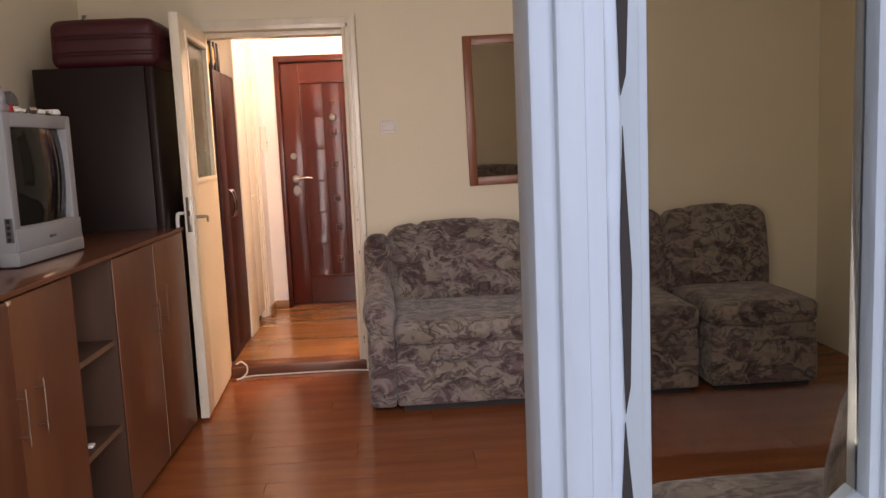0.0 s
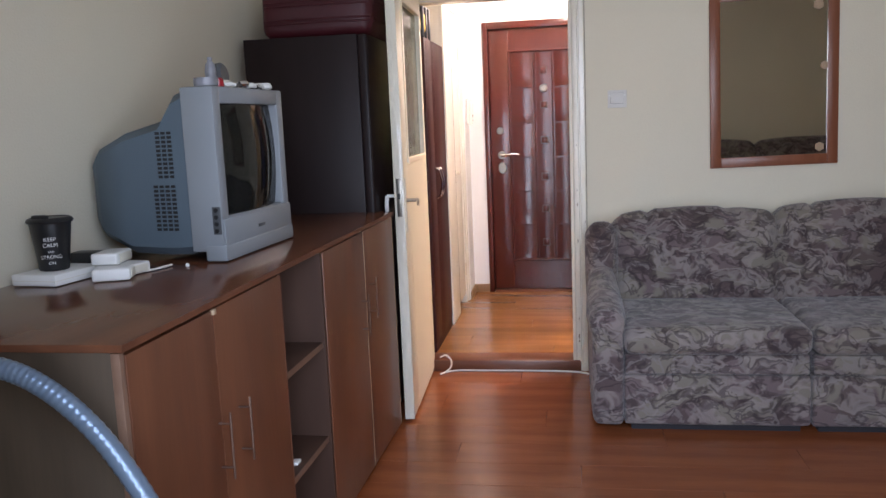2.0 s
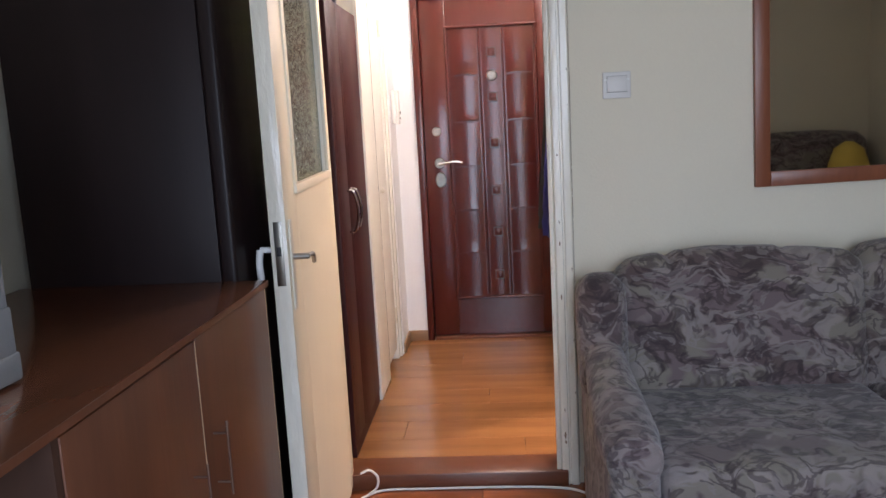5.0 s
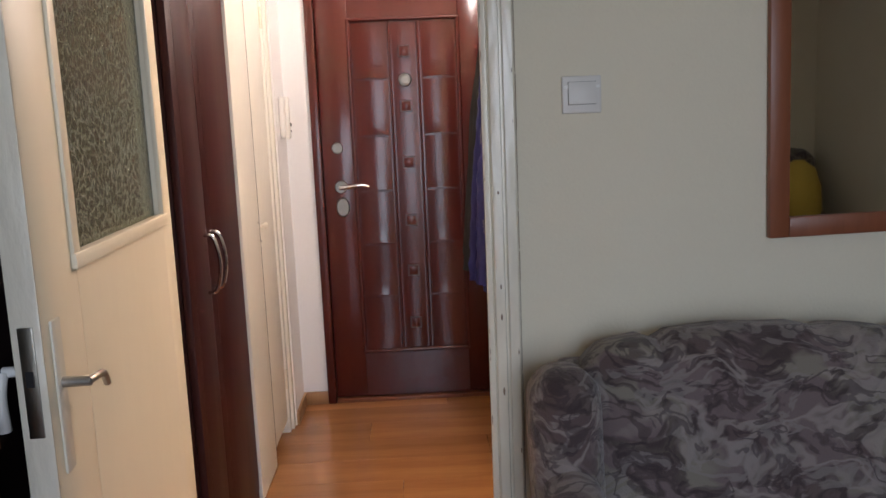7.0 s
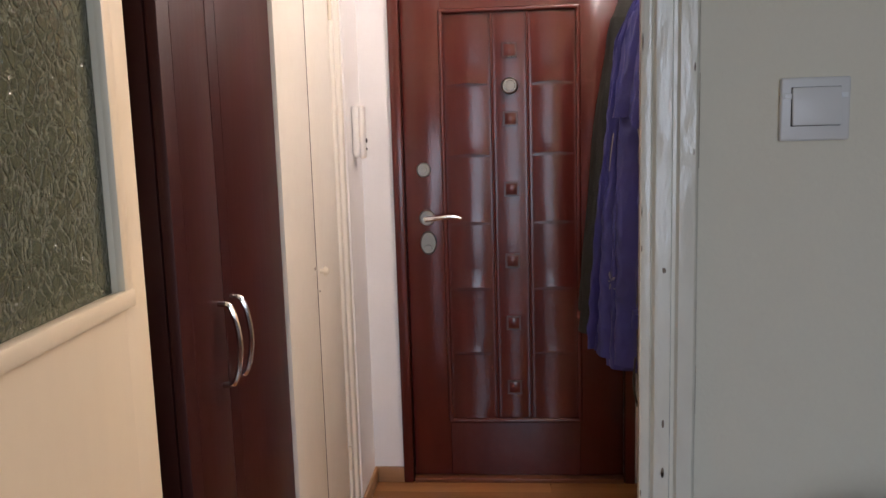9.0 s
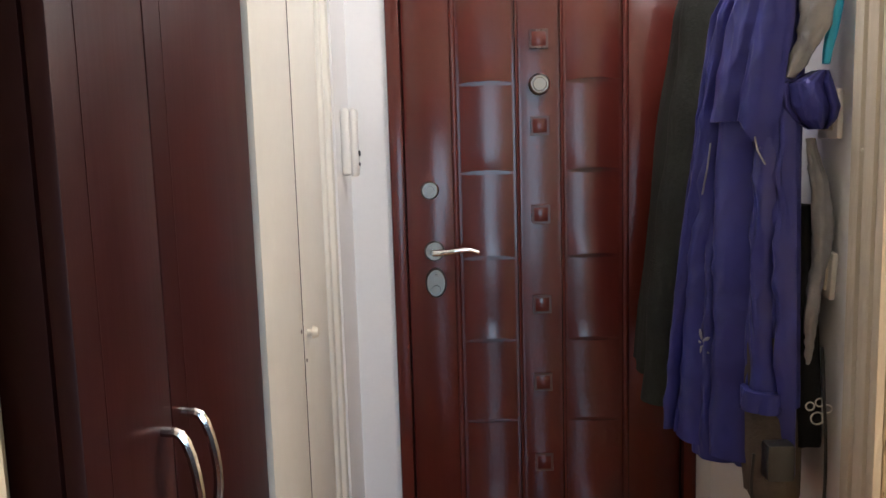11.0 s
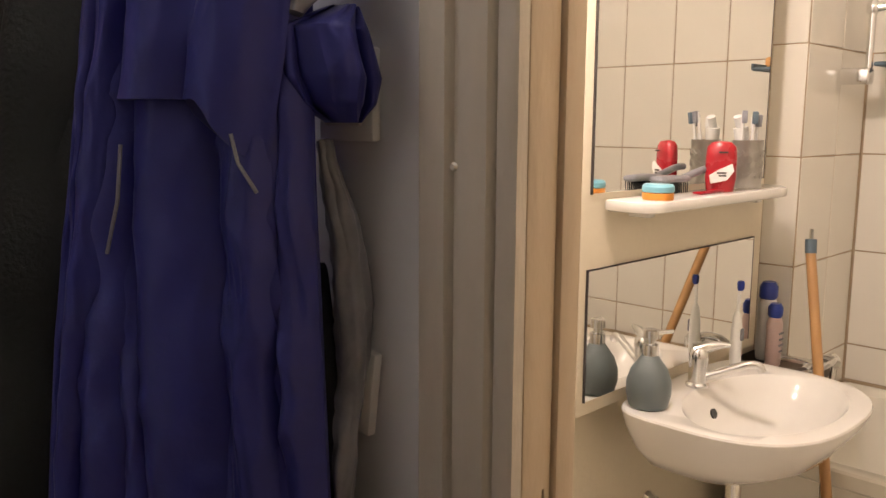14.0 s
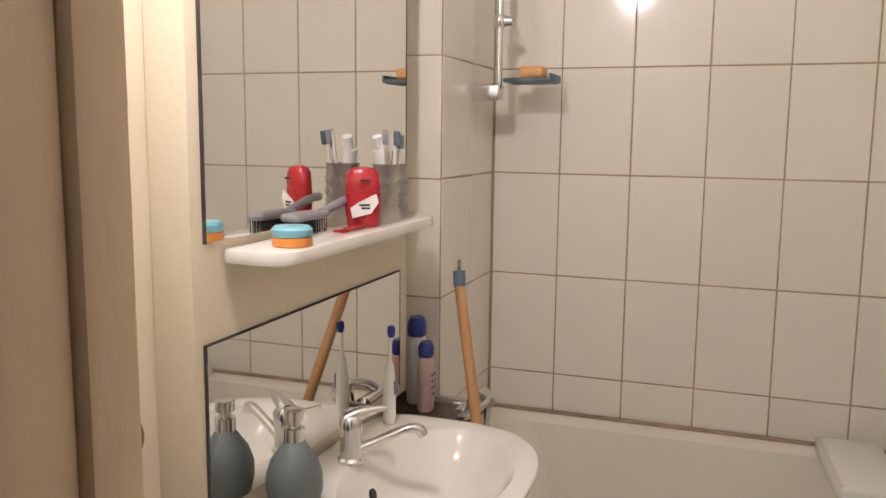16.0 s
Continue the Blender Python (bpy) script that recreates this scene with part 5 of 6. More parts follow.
part("plinth", box(-1.242, -1.225, 5.18, 5.795, HALL, HALL + 0.05), "hallward", hw)
t = thing("yellow_bag", (-1.4, 5.4, 1.726), "yellow and black bag lying on the hall wardrobe", "bag")
part("bag_body", cushion(-1.60, -1.26, 5.22, 5.48, 1.727, 1.90, 0.02, 0.05), "yellow", t)
for y in (5.26, 5.36, 5.45):
    part("strap", box(-1.262, -1.235, y, y + 0.03, 1.728, 1.895, 0.006), "black", t)

cb = thing("built_in_cupboard", (-1.45, 6.15, HALL), "ivory painted built-in hall cupboard", "cupboard")
part("side_panel", box(-1.755, -1.232, 5.812, 6.09, HALL, 2.4), "cupboard", cb)
part("fixed_panel", box(-1.232, -1.214, 5.806, 6.104, HALL, 2.4, 0.002), "cupboard", cb)
d = part("door", box(-1.240, -1.218, 6.112, 6.43, HALL + 0.06, 1.97, 0.004), "cupboard", cb)
part("frame_strip", box(-1.250, -1.210, 6.434, 6.475, HALL, 2.4, 0.006), "cupboard", cb)
part("rear_strip", box(-1.250, -1.200, 6.477, 6.519, HALL, 2.4, 0.004), "cupboard", cb)
part("head", box(-1.250, -1.218, 6.108, 6.434, 1.976, 2.4), "cupboard", cb)
bm = disc((-1.218, 6.165, 0.955), (1, 0, 0), 0.007, 0.014, 14)
disc((-1.206, 6.165, 0.955), (1, 0, 0), 0.014, 0.012, 18, bm=bm, bevel=0.005)
part("knob", bm, "yellowed", d, "small off-white round knob")
part("keyhole", disc((-1.218, 6.145, 0.90), (1, 0, 0), 0.004, 0.001, 10), "crack", d)
# raised dark strip drawn for the shadow in the door gap
part("joint", box(-1.2175, -1.2134, 6.1045, 6.1072, HALL + 0.06, 1.97), "crack", cb, "dark strip painted as the shadow gap beside the door")
part("nail_hole", disc((-1.2142, 6.085, 0.975), (1, 0, 0), 0.005, 0.001, 10), "crack", cb)
for z in (0.28, 1.73):
    part("hinge", tube([(-1.214, 6.432, z - 0.04), (-1.214, 6.432, z + 0.04)], 0.007, 10), "framepaint", d)

ph = thing("door_phone", (-1.19, 6.64, 1.25), "white wall intercom handset beside the entrance door", "intercom")
bodyp = part("housing", box(-1.195, -1.170, 6.607, 6.668, 1.262, 1.435, 0.010, 3), "white", ph)
part("handset", box(-1.172, -1.155, 6.609, 6.666, 1.258, 1.434, 0.008, 3), "white", ph)
part("button", disc((-1.1555, 6.652, 1.318), (1, -0.2, 0), 0.008, 0.003, 14), "black", bodyp)
part("button", disc((-1.1555, 6.652, 1.290), (1, -0.2, 0), 0.005, 0.003, 12), "tvtrim", bodyp)

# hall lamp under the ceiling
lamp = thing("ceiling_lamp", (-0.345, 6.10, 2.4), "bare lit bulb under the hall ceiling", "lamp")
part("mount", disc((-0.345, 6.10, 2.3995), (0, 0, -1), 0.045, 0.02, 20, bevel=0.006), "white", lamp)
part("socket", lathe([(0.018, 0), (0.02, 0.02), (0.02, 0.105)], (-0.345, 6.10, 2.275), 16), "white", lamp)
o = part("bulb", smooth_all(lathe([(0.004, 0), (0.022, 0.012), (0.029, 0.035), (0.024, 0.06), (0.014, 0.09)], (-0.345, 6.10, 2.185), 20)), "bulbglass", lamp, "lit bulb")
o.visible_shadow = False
bell = thing("door_bell", (-0.53, YE, 2.13), "white door bell box above the entrance door", "door bell")
part("case", box(-0.63, -0.45, YE - 0.06, YE - 0.001, 2.135, 2.26, 0.006), "white", bell)
part("base", box(-0.60, -0.45, YE - 0.058, YE - 0.002, 2.118, 2.134, 0.003), "skirting", bell, "brown underside")


def wall_plate(y, z, w, h, label, name, tilt=0.0):
    """Plate on the hall's coat wall, facing -x."""
    t = thing(name, (HX, y, z), label, "switch")
    part("plate", turned(box(HX - 0.012, HX - 0.0005, y - w / 2, y + w / 2, z - h / 2, z + h / 2, 0.003), (HX, y, z), "X", tilt), "white", t)
    part("rocker", turned(box(HX - 0.017, HX - 0.012, y - w * 0.33, y + w * 0.33, z - h * 0.33, z + h * 0.33, 0.002), (HX, y, z), "X", tilt), "yellowed", t)
    return t


wall_plate(6.055, 1.372, 0.085, 0.09, "white rocker switch behind the coats", "light_switch")
wall_plate(6.055, 1.075, 0.075, 0.09, "white wall socket hanging slightly loose", "wall_socket", 8)

# coats on hooks
rack = thing("coat_rack", (HX, 6.25, 1.72), "brown wooden coat rack with metal hooks", "coat rack")
part("board", box(HX - 0.02, HX - 0.001, 5.98, 6.62, 1.72, 1.80, 0.004), "skirting", rack)
for y in (6.06, 6.24, 6.42):
    part("hook", tube(spline([(HX - 0.02, y, 1.76), (HX - 0.06, y, 1.74), (HX - 0.08, y, 1.76), (HX - 0.085, y, 1.79)], 12), 0.005, 8), "steel", rack)

def cloth(points, radii, segs=36, rows=80, amp=0.010, freq=9, seed=0, ridges=5, ridge=0.10, flat=1.0, lengthwise=0.45):
    """A hanging sleeve or fold of cloth: a swept tube with long pleats and cross creases."""
    c = spline(points, rows)
    rr = [float(r) for r in np.interp(np.linspace(0, 1, rows), np.linspace(0, 1, len(radii)), radii)]
    bm = tube(c, 0.05, segs, radii=rr)
    for k, v in enumerate(bm.verts):
        i, a = k // segs, 2 * math.pi * (k % segs) / segs
        out = (v.co - c[i])
        w = 1 + ridge * (abs(math.sin(ridges * a / 2 + seed + 1.5 * noise.noise(Vector((seed, i * 0.05, 0))))) * 2 - 1)
        v.co = c[i] + Vector((out.x * w, out.y * w * flat, out.z * w))
        q = v.co * freq + Vector((seed * 3.1, 0, 0))
        v.co += amp * 0.8 * noise.noise_vector(Vector((q.x * 1.3, q.y * 1.3, q.z * lengthwise))) + amp * 0.30 * noise.noise_vector(Vector((q.x * 2, q.y * 2, q.z * 3.2)))
    return smooth_all(bm)


def pleated(levels, folds, depth, seed=0, n=72, rows=110, back=0.06, flap=0.0):
    """A hanging front of cloth: levels of (z, left x, left y, right x, right y, bulge), with sharp uneven folds that deepen downwards and fine creases."""
    lev = np.array(sorted(levels, reverse=True))
    m = n // 3
    verts, faces = [], []
    for j in range(rows):
        g = j / (rows - 1)
        z = lev[0, 0] + (lev[-1, 0] - lev[0, 0]) * g
        xl, yl, xr, yr, bulge = (float(np.interp(-z, -lev[:, 0], lev[:, k])) for k in range(1, 6))
        across = Vector((xr - xl, yr - yl, 0))
        out = Vector((across.y, -across.x, 0)).normalized()
        for i in range(n):
            u = i / (n - 1)
            edge = math.sin(math.pi * u)
            f = folds * u + 0.45 * noise.noise(Vector((seed, z * 1.6, 0.3))) + 0.5 * noise.noise(Vector((u * 2.5, z * 1.1, seed)))
            fold = (abs(math.sin(math.pi * f)) ** 0.8 - 0.6) * depth * (0.35 + 0.65 * g)
            c1 = 1 - 2.6 * abs(noise.noise(Vector((u * 1.9 + z * 4.0, z * 9.0 - u * 1.5, seed + 2))))
            c2 = 1 - 2.6 * abs(noise.noise(Vector((u * 6 - z * 5, z * 13 + u * 3, seed + 6))))
            crease = depth * (0.17 * c1 + 0.07 * c2)
            q = Vector((xl, yl, z)) + across * u + out * (bulge * edge ** 0.7 + (fold + crease) * min(1, edge * 2.5))
            if flap:
                k = max(0.0, (u - 0.62) / 0.38)
                q.z -= flap * g ** 3 * k * k * (3 - 2 * k)
            verts.append(q)
        for i in range(m):
            u = 1 - (i + 1) / (m + 1)
            verts.append(Vector((xl, yl, z)) + across * u - out * back * math.sin(math.pi * u) ** 0.6)
    w = n + m
    for j in range(rows - 1):
        for i in range(w):
            faces.append((j * w + i, j * w + (i + 1) % w, (j + 1) * w + (i + 1) % w, (j + 1) * w + i))
    faces.append(tuple(range(w)))
    faces.append(tuple((rows - 1) * w + i for i in range(w)))
    return smooth_all(sheet_of("pleated", verts, faces))


jk = thing("rain_jacket", (-0.33, 6.18, 0.75), "blue violet hooded rain jacket hanging on a hook", "jacket")
part("body", pleated([(1.704, -0.300, 6.112, -0.265, 6.014, 0.024), (1.613, -0.340, 6.192, -0.266, 6.020, 0.040), (1.458, -0.364, 6.233, -0.266, 6.020, 0.040), (1.080, -0.401, 6.290, -0.265, 6.014, 0.040), (0.686, -0.413, 6.307, -0.263, 6.008, 0.040)], 2.6, 0.040, 1, n=110, rows=120, back=0.05), "jacket", jk)
part("storm_cape", pleated([(1.633, -0.345, 6.117, -0.294, 5.997, 0.018), (1.541, -0.361, 6.146, -0.292, 5.991, 0.030), (1.427, -0.372, 6.167, -0.300, 6.014, 0.030), (1.365, -0.377, 6.174, -0.307, 6.031, 0.030)], 1.8, 0.024, 5, rows=60, back=0.01, flap=0.06), "jacket", jk, "overlapping yoke flap")
part("sleeve", pleated([(1.664, -0.334, 6.156, -0.307, 6.098, 0.018), (1.576, -0.367, 6.213, -0.326, 6.138, 0.030), (1.387, -0.387, 6.245, -0.344, 6.173, 0.030), (1.119, -0.412, 6.282, -0.357, 6.196, 0.030), (0.878, -0.427, 6.303, -0.370, 6.219, 0.030), (0.691, -0.437, 6.317, -0.387, 6.245, 0.030)], 1.2, 0.034, 9, back=0.04), "jacket", jk)
part("front_panel", pleated([(1.407, -0.358, 6.202, -0.313, 6.115, 0.017), (1.186, -0.366, 6.215, -0.315, 6.121, 0.028), (0.960, -0.379, 6.236, -0.316, 6.123, 0.028), (0.659, -0.391, 6.255, -0.316, 6.123, 0.028)], 1.5, 0.034, 13, back=0.03), "jacket", jk)
part("sleeve", pleated([(1.502, -0.298, 6.081, -0.274, 6.015, 0.019), (1.299, -0.308, 6.104, -0.273, 6.013, 0.032), (1.045, -0.311, 6.112, -0.270, 6.004, 0.032), (0.824, -0.307, 6.103, -0.268, 5.997, 0.032)], 1.4, 0.036, 17, back=0.04), "jacket", jk)
part("gathered_hood_edge", pleated([(1.450, -0.248, 6.020, -0.220, 6.010, 0.012), (1.428, -0.302, 6.030, -0.216, 6.000, 0.030), (1.385, -0.296, 6.030, -0.202, 6.000, 0.036), (1.362, -0.278, 6.030, -0.208, 6.000, 0.030), (1.345, -0.252, 6.020, -0.220, 6.010, 0.010)], 2.2, 0.040, 23, n=60, rows=40, back=0.02), "jacket", jk, "bunched darker blue hood edge")
part("hood_lining", cloth([(-0.240, 6.03, 1.66), (-0.252, 6.00, 1.54), (-0.290, 6.01, 1.44)], [0.034, 0.026, 0.010], rows=36, amp=0.010, freq=26, seed=13, lengthwise=1.2), "lining", jk, "crumpled silver grey lining")
part("collar_trim", cloth([(-0.212, 6.02, 1.70), (-0.216, 6.00, 1.57), (-0.232, 5.995, 1.46)], [0.014, 0.013, 0.006], rows=24, amp=0.004, seed=15), "cyan", jk, "turquoise collar trim")
part("inner_lining", cloth([(-0.236, 6.045, 1.33), (-0.222, 6.03, 1.22), (-0.220, 6.025, 1.12), (-0.232, 6.02, 1.03), (-0.242, 6.03, 0.90)], [0.008, 0.017, 0.018, 0.012, 0.005], rows=50, amp=0.009, freq=24, seed=17), "lining", jk, "silver grey lining showing at the front edge")
for a, b in (((-0.389, 6.150, 1.324), (-0.398, 6.172, 1.221)), ((-0.341, 6.038, 1.335), (-0.327, 6.021, 1.284))):
    bm = tube([a, ((a[0] + b[0]) / 2 - 0.003, a[1] - 0.004, (a[2] + b[2]) / 2), b], 0.0018, 6)
    part("zip", bm, "lining", jk, "pale zip")
bm = bmesh.new()
for k in range(5):
    w = radians(90 + 72 * k + 15)
    c = Vector((-0.394 + 0.014 * math.cos(w), 6.176, 0.910 + 0.018 * math.sin(w)))
    bmesh.ops.create_uvsphere(bm, u_segments=10, v_segments=6, radius=0.0098, matrix=Matrix.Translation(c) @ Matrix.Rotation(-w, 4, "Y") @ Matrix.Diagonal((1.3, 0.2, 0.42, 1)))
part("flower_print", turned(bm, (-0.394, 6.176, 0), "Z", -62), "print", jk, "pale flower print")
part("wrist_cuff", cloth([(-0.312, 6.045, 0.85), (-0.314, 6.045, 0.81)], [0.040, 0.041], rows=10, amp=0.003, seed=21), "jacket", jk)

cz = thing("dark_coat", (-0.36, 6.46, 0.7), "long black olive wool coat hanging on a hook", "coat")
part("body", drape((-0.305, 6.54), [(1.80, 0.05, 0.05, 0.05, 0.0), (1.62, 0.085, 0.11, 0.03, 0.0), (1.3, 0.10, 0.14, 0.0, 0.0), (0.76, 0.125, 0.16, -0.02, 0.0)], 6, 0.10, seed=7), "darkcoat", cz)
p = spline([(-0.31, 6.46, 1.66), (-0.345, 6.46, 1.36), (-0.385, 6.45, 1.05), (-0.412, 6.44, 0.70)], 30)
bm = tube(p, 0.05, 20, radii=[0.05 + 0.003 * math.sin(i * 0.9) for i in range(30)])
part("sleeve", smooth_all(bm), "darkcoat", cz)

tr_ = thing("black_trousers", (-0.235, 6.03, 0.72), "black garment with a white paw print", "trousers")
part("cloth", drape((-0.236, 6.08), [(1.20, 0.018, 0.03, 0.0, 0.0), (1.05, 0.03, 0.05, 0.0, 0.0), (0.74, 0.033, 0.06, 0.008, 0.0)], 4, 0.10, rows=24, segs=40, seed=3), "blackcloth", tr_)
bm = bmesh.new()
for dx, dz, r in ((0, 0, 0.012), (-0.014, 0.024, 0.008), (0.004, 0.031, 0.008), (0.019, 0.018, 0.008)):
    n = 14
    pts = [(-0.222 + dx + r * math.cos(2 * math.pi * k / n), 6.012, 0.80 + dz + r * math.sin(2 * math.pi * k / n)) for k in range(n + 1)]
    tube(pts, 0.0016, 6, bm=bm)
part("paw_print", bm, "white", tr_, "white outlined paw print")

t = thing("grey_fleece", (-0.29, 6.0, 0.55), "grey brown fleece hanging below the jacket", "fleece")
part("cloth", drape((-0.29, 6.09), [(0.95, 0.05, 0.06, 0.0, 0.0), (0.72, 0.055, 0.07, 0.01, 0.0), (0.62, 0.05, 0.06, 0.015, 0.0)], 5, 0.10, rows=18, segs=40, seed=5), "greycloth", t)
solo("hanging_charger", box(-0.335, -0.285, 5.95, 5.99, 0.70, 0.77, 0.005), "black", "black charger box dangling on its cord", "charger")
solo("hanging_cable", tube(spline([(-0.235, 5.97, 0.95), (-0.225, 5.965, 0.75), (-0.235, 5.95, 0.62), (-0.27, 5.92, 0.50), (-0.25, 5.93, 0.30), (-0.27, 5.93, 0.06)], 50), 0.003, 6), "black", "thin black cord hanging to the floor", "cable")
solo("hanging_cable", tube(spline([(-0.355, 5.97, 0.75), (-0.36, 5.965, 0.68), (-0.35, 5.96, 0.62)], 16), 0.003, 6), "black", "thin black cord end", "cable")
# ---- bathroom ----
PY = 6.33
pn = thing("mirror_cabinet", (1.0, 6.37, 0.8), "cream bathroom wall panel with two mirrors", "mirror panel")
part("panel", box(0.592, 1.405, PY, 6.399, 0.76, 2.25, 0.002), "bathpaint", pn)
part("upper_mirror", box(0.622, 1.385, PY - 0.005, PY - 0.0005, 1.212, 2.15), "mirror", pn, "tall upper mirror")
part("lower_mirror", box(0.616, 1.352, PY - 0.005, PY - 0.0005, 0.79, 1.058), "mirror", pn, "low splashback mirror")
for b in ((0.6135, 0.616, 0.788, 1.060), (1.352, 1.3545, 0.788, 1.060)):
    part("mirror_edge", box(b[0], b[1], PY - 0.0055, PY - 0.0005, b[2], b[3]), "crack", pn)
part("mirror_edge", box(0.6135, 1.3545, PY - 0.0055, PY - 0.0005, 1.058, 1.0605), "crack", pn)
part("mirror_edge", box(0.619, 0.622, PY - 0.0055, PY - 0.0005, 1.21, 2.152), "crack", pn)
part("mirror_edge", box(1.385, 1.3885, PY - 0.0055, PY - 0.0005, 1.21, 2.152), "crack", pn)
sh = thing("mirror_shelf", (1.0, 6.26, 1.17), "white rounded plastic shelf under the mirror", "shelf")
out = [(0.66, PY - 0.006), (0.655, 6.30)]
out += [(0.70 + 0.05 * math.cos(a), 6.265 + 0.055 * math.sin(a)) for a in [radians(180 + 15 * k) for k in range(7)]]
out += [(1.245 + 0.10 * math.cos(a), 6.315 + 0.105 * math.sin(a)) for a in [radians(270 + 15 * k) for k in range(7)]]
out += [(1.345, PY - 0.006)]
part("board", prism(out, "z", 1.176, 1.199, bevel=0.006), "ceramic", sh)
for x in (0.76, 1.26):
    part("bracket", box(x - 0.012, x + 0.012, 6.275, PY - 0.006, 1.158, 1.1755, 0.003), "ceramic", sh)


def washbasin():
    t = thing("washbasin", (0.95, 6.1, 0.5), "white ceramic half-round wall washbasin", "washbasin")
    x0, x1, yb, z = 0.655, 1.255, PY - 0.006, 0.765
    cx, cy = 0.958, 6.16
    n = 56

    def rim(s, dx=0.0, dy=0.0):
        """Outline: straight back, rounded front."""
        pts = []
        for k in range(n):
            a = 2 * math.pi * k / n
            c, q = math.cos(a), math.sin(a)
            e = 2.0 / (2.6 if q < 0 else 5.0)
            px = math.copysign(abs(c) ** e, c) * 0.277 * s
            py = math.copysign(abs(q) ** e, q) * (0.245 if q < 0 else 0.164) * s
            pts.append((cx + px + dx, cy + py + dy))
        return pts
    bm = bmesh.new()
    rings = []
    prof = ((0.35, -0.165, 0, 0.07), (0.60, -0.145, 0, 0.045), (0.82, -0.095, 0, 0.015), (0.95, -0.04, 0, 0.004), (0.99, -0.015, 0, 0), (1.0, -0.004, 0, 0), (0.992, 0.0, 0, 0), (0.965, 0.001, 0, -0.002))
    for s, dz, dx, dy in prof:
        rings.append([bm.verts.new((px, py, z + dz)) for px, py in rim(s, dx, dy)])
    bowl = ((0.0, 0.86, 0.80), (-0.004, 0.84, 0.78), (-0.03, 0.78, 0.72), (-0.075, 0.66, 0.60), (-0.105, 0.46, 0.42), (-0.115, 0.2, 0.18))
    for dz, sx, sy in bowl:
        ring = []
        for k in range(n):
            a = 2 * math.pi * k / n
            ring.append(bm.verts.new((cx + 0.277 * sx * math.cos(a), cy - 0.060 + 0.185 * sy * math.sin(a), z + dz)))
        rings.append(ring)
    for p, q in zip(rings, rings[1:]):
        for i in range(n):
            bm.faces.new((p[i], p[(i + 1) % n], q[(i + 1) % n], q[i]))
    bm.faces.new(rings[0])
    bm.faces.new(rings[-1])
    part("bowl", smooth_all(bm), "ceramic", t)
    part("overflow", disc((0.905, 6.192, 0.728), (0.0, -1, 0.35), 0.011, 0.004, 16), "black", t, "dark overflow hole")
    part("drain", disc((cx, cy - 0.060, 0.650), (0, 0, 1), 0.022, 0.004, 20), "chrome", t)
    bm = tube([(0.98, 6.17, 0.60), (0.98, 6.17, 0.45)], 0.017, 12)
    tube(spline([(0.98, 6.17, 0.46), (0.98, 6.19, 0.40), (0.98, 6.25, 0.38), (0.98, 6.32, 0.42), (0.98, 6.39, 0.45)], 20), 0.016, 12, bm=bm)
    part("trap", smooth_all(bm), "chrome", t, "chrome waste trap")
    return t


washbasin()

tap = thing("basin_tap", (0.95, 6.262, 0.765), "chrome single-lever basin mixer tap", "tap")
bm = lathe([(0.026, 0), (0.026, 0.006), (0.021, 0.012), (0.020, 0.055), (0.022, 0.075), (0.022, 0.092), (0.015, 0.104)], (0.95, 6.255, 0.766), 24)
bmesh.ops.scale(bm, verts=bm.verts, vec=(1, 1, 0.85), space=Matrix.Translation((0, 0, -0.766)))
part("body", smooth_all(bm), "chrome", tap)
bm = tube(spline([(0.955, 6.24, 0.79), (0.970, 6.21, 0.803), (0.990, 6.165, 0.824), (1.003, 6.142, 0.825), (1.008, 6.134, 0.812)], 20), 0.0095, 14)
part("spout", smooth_all(bm), "chrome", tap)
bm = tube(spline([(0.95, 6.262, 0.845), (0.96, 6.245, 0.855), (0.975, 6.222, 0.861), (0.990, 6.20, 0.863)], 14), 0.011, 12, radii=[0.019 - 0.0011 * i for i in range(14)])
part("lever", smooth_all(bm), "chrome", tap)

sd = thing("soap_dispenser", (0.75, 6.262, 0.765), "grey green soap dispenser with a chrome pump", "soap dispenser")
part("bottle", smooth_all(lathe([(0.034, 0), (0.040, 0.004), (0.0465, 0.030), (0.046, 0.055), (0.038, 0.080), (0.024, 0.100), (0.016, 0.112)], (0.75, 6.26, 0.766), 32)), "teal", sd)
pump = part("pump_collar", smooth_all(lathe([(0.017, 0), (0.017, 0.022), (0.010, 0.024), (0.010, 0.032), (0.016, 0.034), (0.016, 0.052), (0.012, 0.054)], (0.75, 6.26, 0.877), 24)), "chrome", sd, "chrome pump")
part("nozzle", tube([(0.755, 6.255, 0.922), (0.795, 6.235, 0.922)], 0.0045, 10), "chrome", pump)

tb = thing("electric_toothbrush", (1.14, 6.295, 0.766), "white electric toothbrush with a dark blue head", "toothbrush")
part("grip", smooth_all(lathe([(0.012, 0), (0.014, 0.01), (0.0135, 0.09), (0.009, 0.125), (0.005, 0.135)], (1.165, 6.27, 0.766), 18)), "white", tb)
part("button", box(1.158, 1.172, 6.253, 6.258, 0.83, 0.86, 0.002), "lining", tb)
part("neck", tube([(1.165, 6.27, 0.90), (1.165, 6.268, 0.955)], 0.004, 10), "white", tb)
part("bristles", smooth_all(lathe([(0.006, 0), (0.0085, 0.006), (0.009, 0.018), (0.006, 0.024)], (1.165, 6.266, 0.952), 14)), "blue", tb)

ledge = thing("corner_ledge", (1.37, 6.3, 0.75), "grey brown ledge between basin and bath", "ledge")
